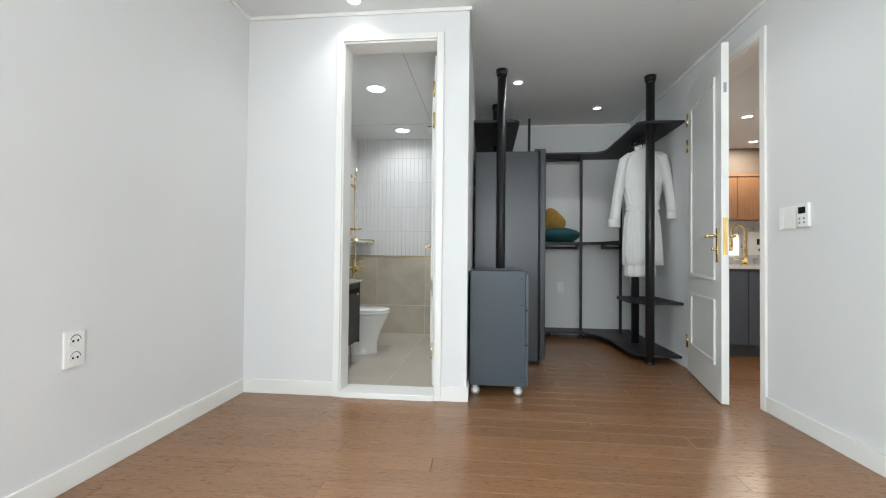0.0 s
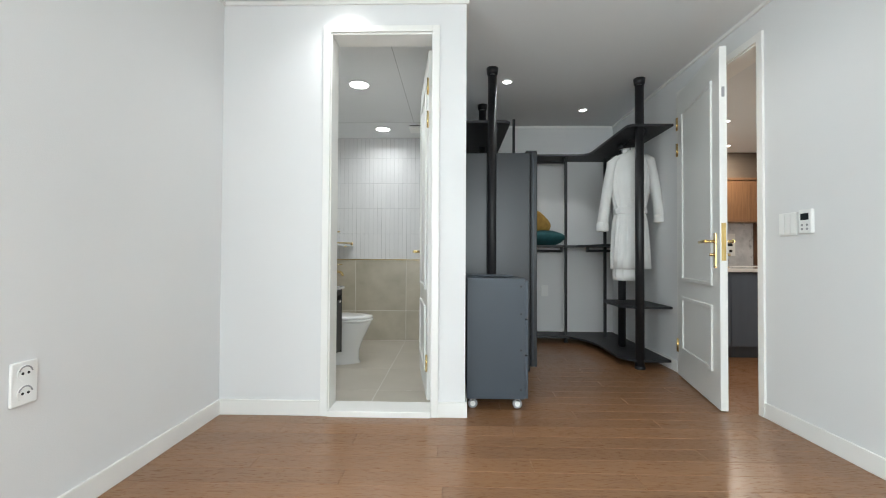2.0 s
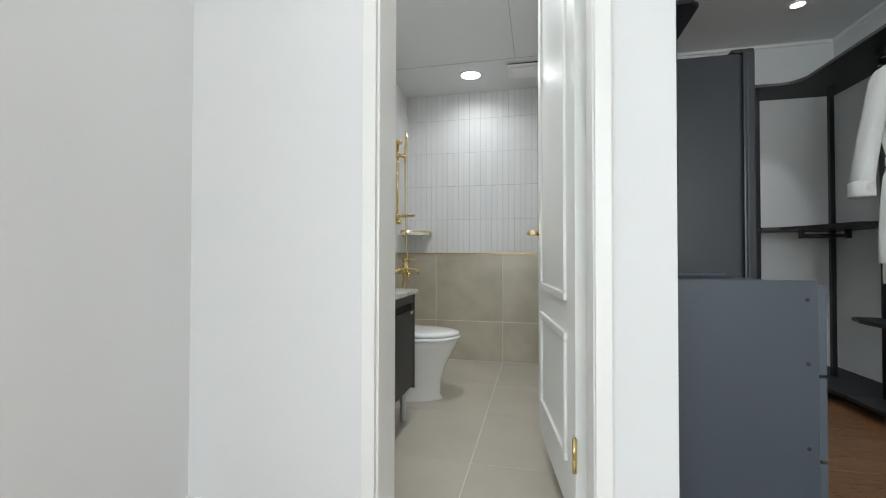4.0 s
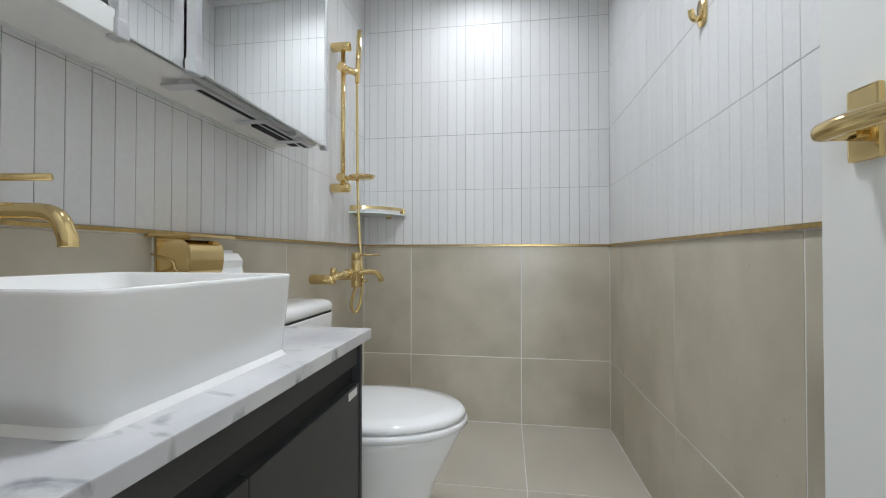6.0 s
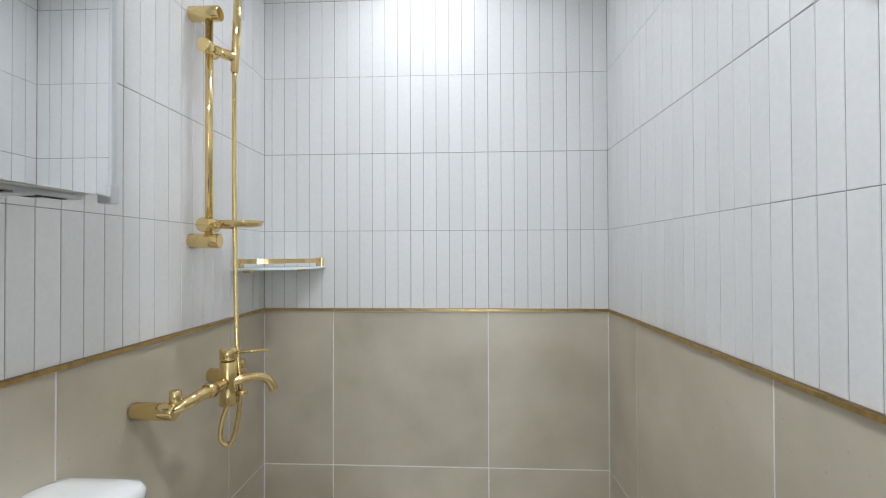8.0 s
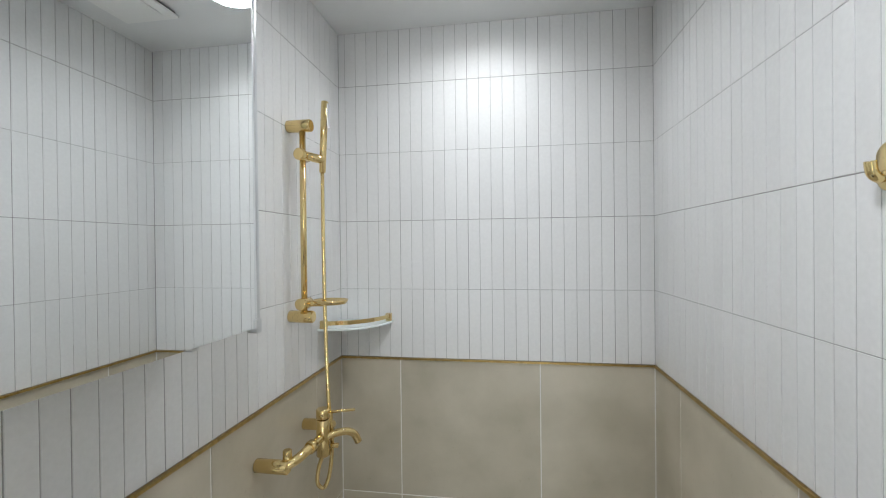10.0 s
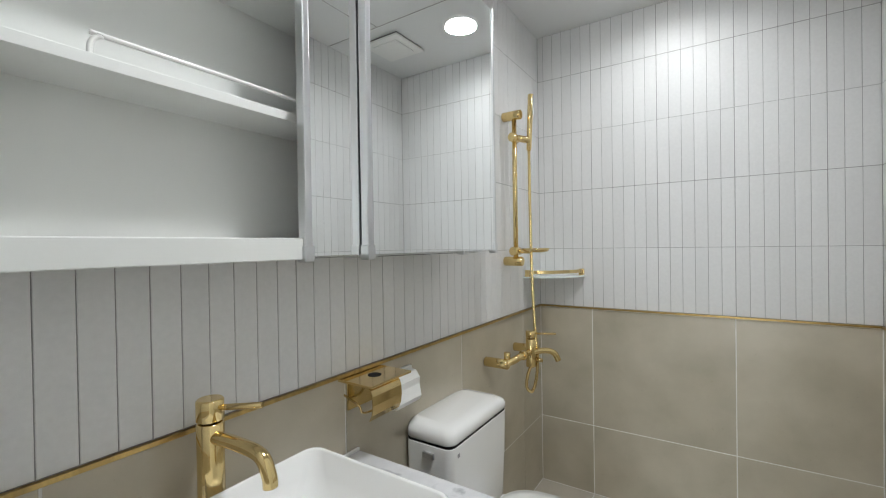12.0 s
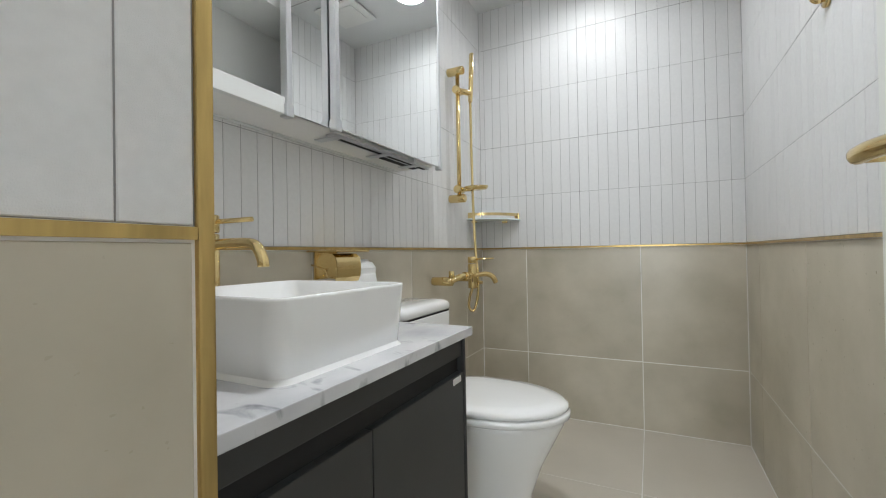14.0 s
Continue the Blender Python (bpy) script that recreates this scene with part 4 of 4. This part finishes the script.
# bathrobe on its hanger
def robe(cx, cy, ztop):
    r = thing("bathrobe", (cx, cy, ztop), "white terry bathrobe with tied belt on a hanger", "bathrobe")
    rnd = random.Random(4)

    def section(z, hw, hd, fold, ph):
        pts = []
        for k in range(96):
            a = 2 * math.pi * k / 96
            f = 1 + fold * math.sin(7 * a + ph) * 0.45 + fold * math.sin(11 * a + 2 * ph) * 0.45 + fold * math.sin(19 * a - ph) * 0.25
            pts.append((cx + hw * math.copysign(abs(math.cos(a)) ** 0.8, math.cos(a)) * f, cy + hd * math.sin(a) * (f + fold), z))
        return pts
    rows = []
    for dz, hw, hd in ((0.0, 0.055, 0.05), (-0.02, 0.075, 0.055), (-0.045, 0.13, 0.055), (-0.085, 0.178, 0.06), (-0.16, 0.180, 0.07), (-0.28, 0.165, 0.075), (-0.40, 0.140, 0.072), (-0.50, 0.118, 0.062),
                       (-0.54, 0.116, 0.060), (-0.60, 0.130, 0.072), (-0.75, 0.140, 0.080), (-0.90, 0.147, 0.086), (-1.02, 0.152, 0.092)):
        rows.append(section(ztop + dz, hw, hd, min(0.17, 0.012 + 0.19 * abs(dz)), 0.4 + dz * 1.5))
    part("gown", loft_bm(rows), TERRY, r)
    rows = [section(ztop + dz, hw, hd, 0.06, 1.2) for dz, hw, hd in ((-0.95, 0.12, 0.07), (-1.08, 0.122, 0.074), (-1.12, 0.120, 0.074))]
    part("lining_hem", loft_bm([[(x - 0.02, y, z) for x, y, z in row] for row in rows]), TERRY, r)
    belt = [[(x0 * 1.0, y0, z) for x0, y0, _ in section(z, hw, 0.076, 0.02, 0.0)] for z, hw in ((ztop - 0.545, 0.126), (ztop - 0.54, 0.134), (ztop - 0.50, 0.134), (ztop - 0.495, 0.126))]
    part("belt", loft_bm(belt), TERRY, r)
    part("belt_end", tube_bm([(cx + 0.03, cy - 0.09, ztop - 0.52), (cx + 0.05, cy - 0.105, ztop - 0.6), (cx + 0.045, cy - 0.112, ztop - 0.72)], 0.014, 8), TERRY, r)
    for s, k_l in ((-1, 0.87), (1, 0.78)):
        sec = []
        for k, (dx, dz, rr) in enumerate(((0.10, -0.06, 0.045), (0.145, -0.11, 0.062), (0.172, -0.27, 0.060), (0.198, -0.45, 0.056), (0.220, -0.64, 0.058), (0.232, -0.77, 0.062))):
            sec.append([(cx + s * dx + rr * 0.75 * math.cos(a * math.pi / 12), cy - 0.012 + rr * math.sin(a * math.pi / 12) * (1 + 0.13 * math.sin(1.31 * a + 1.7 * k)), ztop + dz * k_l + 0.014 * math.sin(a * 0.9 + k)) for a in range(24)])
        part("sleeve", loft_bm(sec), TERRY, r)
        cuff = [[(cx + s * 0.230 + q * 0.78 * math.cos(a * math.pi / 12), cy - 0.012 + q * math.sin(a * math.pi / 12), ztop + dz * k_l) for a in range(24)] for q, dz in ((0.058, -0.71), (0.063, -0.713), (0.066, -0.79), (0.061, -0.797))]
        part("cuff", loft_bm(cuff), TERRY, r)
    part("collar", tube_bm([(cx - 0.05, cy - 0.05, ztop - 0.01), (cx - 0.045, cy + 0.02, ztop + 0.02), (cx + 0.045, cy + 0.02, ztop + 0.02), (cx + 0.05, cy - 0.05, ztop - 0.01)], 0.018, 10), TERRY, r)
    hg = part("hanger", rod_bm((cx - 0.16, cy, ztop - 0.05), (cx + 0.16, cy, ztop - 0.05), 0.008, 8), BLACK, r, "black clothes hanger")
    part("hook", tube_bm([(cx, cy, ztop - 0.02), (cx, cy, ztop + 0.045), (cx + 0.02, cy, ztop + 0.075), (cx + 0.005, cy, ztop + 0.105), (cx - 0.02, cy, ztop + 0.085)], 0.003, 8), BLACK, hg)
    r.matrix_world = Matrix.Translation((cx, cy, ztop)) @ pose(0, 0, 0, 0, 0, -14)


robe(2.965, -1.27, 1.915)


def cushion(name, label, at, w, h, t, material, rx, ry, rz):
    rows = []
    for k in range(9):
        s = -1 + k / 4
        q = max(0.06, (1 - abs(s) ** 2.6)) ** 0.5
        e = 2 + 2.6 * abs(s)
        rows.append([(math.copysign(abs(math.cos(a)) ** (2 / 3.4), math.cos(a)) * w / 2 * (0.90 + 0.10 * abs(s)) * (0.35 + 0.65 * q) if abs(s) > 0.99 else math.copysign(abs(math.cos(a)) ** (2 / (2.4 + 1.2 * (1 - abs(s)))), math.cos(a)) * w / 2 * (1 - 0.55 * abs(s) ** 2.2),
                      s * t / 2 * 1.0,
                      math.copysign(abs(math.sin(a)) ** (2 / (2.4 + 1.2 * (1 - abs(s)))), math.sin(a)) * h / 2 * (1 - 0.55 * abs(s) ** 2.2)) for a in [2 * math.pi * i / 40 for i in range(40)]])
    ob = tagged(new(name, mesh_of(name, loft_bm(rows), material)), label, "cushion")
    ob.matrix_world = pose(*at, rx, ry, rz)
    return ob


cushion("cushion", "teal velvet cushion lying on the shelf", (2.40, -0.44, 1.188), 0.42, 0.27, 0.15, TEAL, 78, 0, 8)
cushion("cushion", "mustard velvet cushion leaning against the wall", (2.290, -0.385, 1.305), 0.36, 0.29, 0.12, MUSTARD, 15, -42, -35)

# ---- kitchen seen through the doorway ----
structure("floor_kitchen", box_bm(3.34, -4.5, F - 0.1, 7.2, 1.2, F - 0.004), "brown wood kitchen floor", "floor", PLANK)
structure("ceiling_kitchen", box_bm(3.34, -4.5, C, 7.2, 1.2, C + 0.1), "flat white kitchen ceiling", "ceiling", PAINT)
structure("wall_kitchen_back", box_bm(3.2, 1.2, 0, 7.35, 1.32, C + 0.1), "pale marble-tiled kitchen back wall", "wall", MARBLE)
structure("wall_kitchen_east", box_bm(7.2, -4.5, 0, 7.35, 1.2, C + 0.1), "off-white papered kitchen wall", "wall", PAPER)
structure("wall_kitchen_south", box_bm(3.34, -4.62, 0, 7.35, -4.5, C + 0.1), "off-white papered kitchen wall", "wall", PAPER)
structure("wall_kitchen_west", box_bm(3.22, -0.16, 0, 3.34, 1.2, C + 0.1), "off-white papered kitchen wall", "wall", PAPER)
structure("door_sill", box_bm(3.187, -2.49, F - 0.05, 3.34, -1.69, F + 0.001), "brown wood threshold in the bedroom doorway", "threshold", PLANK)
IY = -1.15
for _i in range(5):
    x0 = 3.45 + 0.45 * _i
    u = thing("kitchen_cabinet", (x0 + 0.225, IY + 0.3, F), "slate blue island base cabinet", "cabinet", "island cabinets")
    part("body", box_bm(x0 + 0.001, IY + 0.02, F + 0.10, x0 + 0.449, IY + 0.62, 0.868), SLATE, u)
    part("door", box_bm(x0 + 0.002, IY, F + 0.105, x0 + 0.447, IY + 0.019, 0.862, 0.002), SLATE, u)
    part("plinth", box_bm(x0 + 0.001, IY + 0.05, F, x0 + 0.449, IY + 0.6, F + 0.10), SLATE, u)
wt = thing("island_worktop", (4.5, IY + 0.3, 0.87), "white stone kitchen island worktop", "worktop")
part("slab", box_bm(3.43, IY - 0.02, 0.869, 5.72, IY + 0.66, 0.899, 0.003), CERAMIC, wt)
kx, ky = 4.09, IY + 0.38
kf = thing("kitchen_faucet", (kx, ky, 0.899), "polished gold spring kitchen tap", "faucet")
part("flange", rod_bm((kx, ky, 0.899), (kx, ky, 0.91), 0.03, 20, bevel=0.002), GOLD, kf)
part("body", rod_bm((kx, ky, 0.905), (kx, ky, 1.05), 0.02, 18), GOLD, kf)
part("spring_arc", tube_bm([(kx, ky, 1.04), (kx, ky, 1.20), (kx - 0.02, ky, 1.27), (kx - 0.07, ky, 1.29), (kx - 0.12, ky, 1.25), (kx - 0.13, ky, 1.16)], 0.011, 12), GOLD, kf)
part("spray_head", rod_bm((kx - 0.13, ky, 1.17), (kx - 0.13, ky, 1.05), 0.016, 16, r2=0.022, bevel=0.003), GOLD, kf)
part("lever", rod_bm((kx - 0.01, ky, 0.95), (kx - 0.12, ky - 0.02, 0.965), 0.007, 10), GOLD, kf)
for _i in range(5):
    x0 = 3.342 + 0.53 * _i
    u = thing("wall_cabinet", (x0 + 0.27, 1.0, 1.49), "oak kitchen wall cabinet", "cabinet", "oak wall cabinets")
    part("body", box_bm(x0 + 0.001, 0.87, 1.49, x0 + 0.529, 1.198, 2.05), WOODK, u)
    part("door", box_bm(x0 + 0.002, 0.85, 1.485, x0 + 0.527, 0.869, 2.045, 0.002), WOODK, u)
    part("top_shelf", box_bm(x0 + 0.001, 0.84, 2.055, x0 + 0.529, 1.198, 2.085, 0.002), WOODK, u)
structure("trim", box_bm(3.34, 0.90, 2.09, 7.0, 1.198, C - 0.001), "taupe soffit panel over the wall cabinets", "soffit", TAUPE)
wp = thing("walnut_panel", (6.5, 1.18, 0.89), "dark walnut wall panel behind the kitchen worktop", "panel")
part("board", box_bm(5.74, 1.176, 0.892, 7.19, 1.198, 2.086, 0.002), WALNUT, wp)
kw = structure("window_2", box_bm(4.55, 1.175, 0.98, 5.15, 1.199, 1.30, 0.003), "small bright kitchen window", "window", TRIM)
part("pane", box_bm(4.58, 1.165, 1.01, 5.12, 1.176, 1.27), SKYPANE, kw)
part("mullion", box_bm(4.83, 1.160, 1.01, 4.86, 1.178, 1.27, 0.003), TRIM, kw)
ks = thing("wall_panel", (5.35, 1.19, 1.2), "white wall control panel on the backsplash", "panel")
part("plate", box_bm(5.25, 1.17, 1.02, 5.47, 1.199, 1.34, 0.004), PLASTIC, ks)
part("screen", box_bm(5.36, 1.166, 1.16, 5.43, 1.171, 1.24), SCREEN, ks)
part("knob", rod_bm((5.40, 1.171, 1.09), (5.40, 1.155, 1.09), 0.02, 12), DARK, ks)
tb = thing("base_cabinet", (5.0, 0.9, F), "slate kitchen base cabinet under the window", "cabinet")
part("body", box_bm(3.5, 0.6, F, 6.8, 1.198, 0.86), SLATE, tb)
part("top", box_bm(3.49, 0.58, 0.861, 6.81, 1.198, 0.89, 0.002), CERAMIC, tb)

# ---- pieces: wall tiles, floor tiles, planks ----
_cache = {}


def tile_mesh(w, h, t, material, ch):
    """A tile lying in its own xy plane, front at z = 0, with a chamfered rim."""
    key = (round(w, 4), round(h, 4), material.name)
    if key not in _cache:
        a, b = w / 2, h / 2
        rims = [(a, b, -t), (a, b, -ch), (a - ch, b - ch, 0)]
        co = [(sx * x, sy * y, z) for x, y, z in rims for sx, sy in ((-1, -1), (1, -1), (1, 1), (-1, 1))]
        fs = [(8, 9, 10, 11)] + [(4 * r + i, 4 * r + (i + 1) % 4, 4 * r + 4 + (i + 1) % 4, 4 * r + 4 + i) for r in (0, 1) for i in range(4)]
        me = bpy.data.meshes.new("tile")
        me.from_pydata(co, [], fs)
        me.materials.append(material)
        _cache[key] = me
    return _cache[key]


def lay(parent, name, frame_m, u0, v0, u1, v1, us, vs, gap, t, material, ch=0.0008, jitter=0.0003, pitch=(1, 1), fine=0.0):
    """Tiles between joint lines us and vs on the rectangle, in the plane of frame_m."""
    rnd = random.Random(len(bpy.data.objects))
    us = [u0] + [u for u in us if u0 + 0.004 < u < u1 - 0.004] + [u1]
    vs = [v0] + [q for q in vs if v0 + 0.004 < q < v1 - 0.004] + [v1]
    # every pitch-th joint is a full one, those between are fine grooves
    gu = [gap / 2 if i % pitch[0] == 0 else fine / 2 for i in range(len(us))]
    gv = [gap / 2 if i % pitch[1] == 0 else fine / 2 for i in range(len(vs))]
    for i, (a, b) in enumerate(zip(us, us[1:])):
        for k, (c, d) in enumerate(zip(vs, vs[1:])):
            a1, b1, c1, d1 = a + gu[i], b - gu[i + 1], c + gv[k], d - gv[k + 1]
            ob = new(name, tile_mesh(b1 - a1, d1 - c1, t, material, ch))
            ob.parent = parent
            ob.matrix_world = frame_m @ Matrix.Translation(((a1 + b1) / 2, (c1 + d1) / 2, rnd.uniform(-jitter, jitter)))


def plane_m(origin, u, v):
    u, v = Vector(u), Vector(v)
    n = u.cross(v)
    return Matrix(((u.x, v.x, n.x, origin[0]), (u.y, v.y, n.y, origin[1]), (u.z, v.z, n.z, origin[2]), (0, 0, 0, 1)))


BACK = plane_m((0, 0, 0), (1, 0, 0), (0, 0, 1))
LEFT = plane_m((0, 0, 0), (0, 1, 0), (0, 0, 1))
RIGHT = plane_m((W, 0, 0), (0, -1, 0), (0, 0, 1))
NIB = plane_m((JX, 0, 0), (0, 1, 0), (0, 0, 1))
NIBB = plane_m((0, JY, 0), (-1, 0, 0), (0, 0, 1))
ROWS = [TZ + 0.005 + 0.30 * k for k in range(1, 5)]
Z1, ZT = TZ - 0.005, TZ + 0.005
strips = [0.030 + 0.0497 * k for k in range(60)]
lay(wall_back, "tile", BACK, 0, ZT, W, BC, strips, ROWS, 0.0023, 0.006, STRIP, pitch=(6, 2), fine=0.0015)
lay(wall_back, "tile", BACK, 0, 0, W, Z1, [0.273, 0.873], [0.35], 0.0042, 0.006, BEIGE)
lay(wall_left, "tile", LEFT, JY, ZT, 0, BC, [-2.025 - 0.0992 + 0.0496 * k for k in range(43)], ROWS, 0.0023, 0.006, STRIP, pitch=(6, 2), fine=0.0015)
lay(wall_left, "tile", LEFT, JY, 0, 0, Z1, [-2.02, -1.434, -0.843, -0.247], [0.35], 0.0042, 0.006, BEIGE)
lay(wall_right, "tile", RIGHT, 0, ZT, 2.45, BC, [0.044 + 0.0496 * k for k in range(60)], ROWS, 0.0023, 0.006, STRIP, pitch=(6, 2), fine=0.0015)
lay(wall_right, "tile", RIGHT, 0, 0, 2.45, Z1, [0.247, 0.840, 1.437, 2.03], [0.35], 0.0042, 0.006, BEIGE)
lay(wall_jut, "tile", NIB, -2.45, TZ - 0.0005, JY - 0.012, BC, [JY - 0.009 - 0.05 * k for k in range(6, 0, -1)], ROWS, 0.0023, 0.006, STRIP, pitch=(6, 2), fine=0.0015)
lay(wall_jut, "tile", NIB, -2.45, 0, JY - 0.012, TZ - 0.009, [], [0.35], 0.0042, 0.006, BEIGE)
lay(wall_jut, "tile", NIBB, -JX + 0.012, ZT, 0, BC, [-0.6 + 0.0497 * k for k in range(14)], ROWS, 0.0023, 0.006, STRIP, pitch=(6, 2), fine=0.0015)
lay(wall_jut, "tile", NIBB, -JX + 0.012, 0, 0, Z1, [], [0.35], 0.0042, 0.006, BEIGE)
FLOOR = plane_m((0, 0, 0), (1, 0, 0), (0, 1, 0))
lay(bath_floor, "tile", FLOOR, 0, -2.45, W, 0, [0.273, 0.873], [-1.83, -1.235, -0.635], 0.0038, 0.008, FLOORT)

_rp = random.Random(11)
_y, _row = -7.2, 0
PW, PL = 0.118, 1.20
while _y < -0.28:
    y1 = min(_y + PW, -0.28)
    xa = 0.11 if y1 < -2.59 else 1.497
    cuts, q = [], 0.11 - (0.41 * _row % PL)
    while q < 3.187:
        if q > xa + 0.05:
            cuts.append(q)
        q += PL
    m = plane_m((0, 0, F), (1, 0, 0), (0, 1, 0))
    lay(room_floor, "plank", m, xa, _y, 3.187, y1, cuts, [], 0.0011, 0.008, PLANK, 0.0008, 0.0001)
    _y, _row = y1, _row + 1
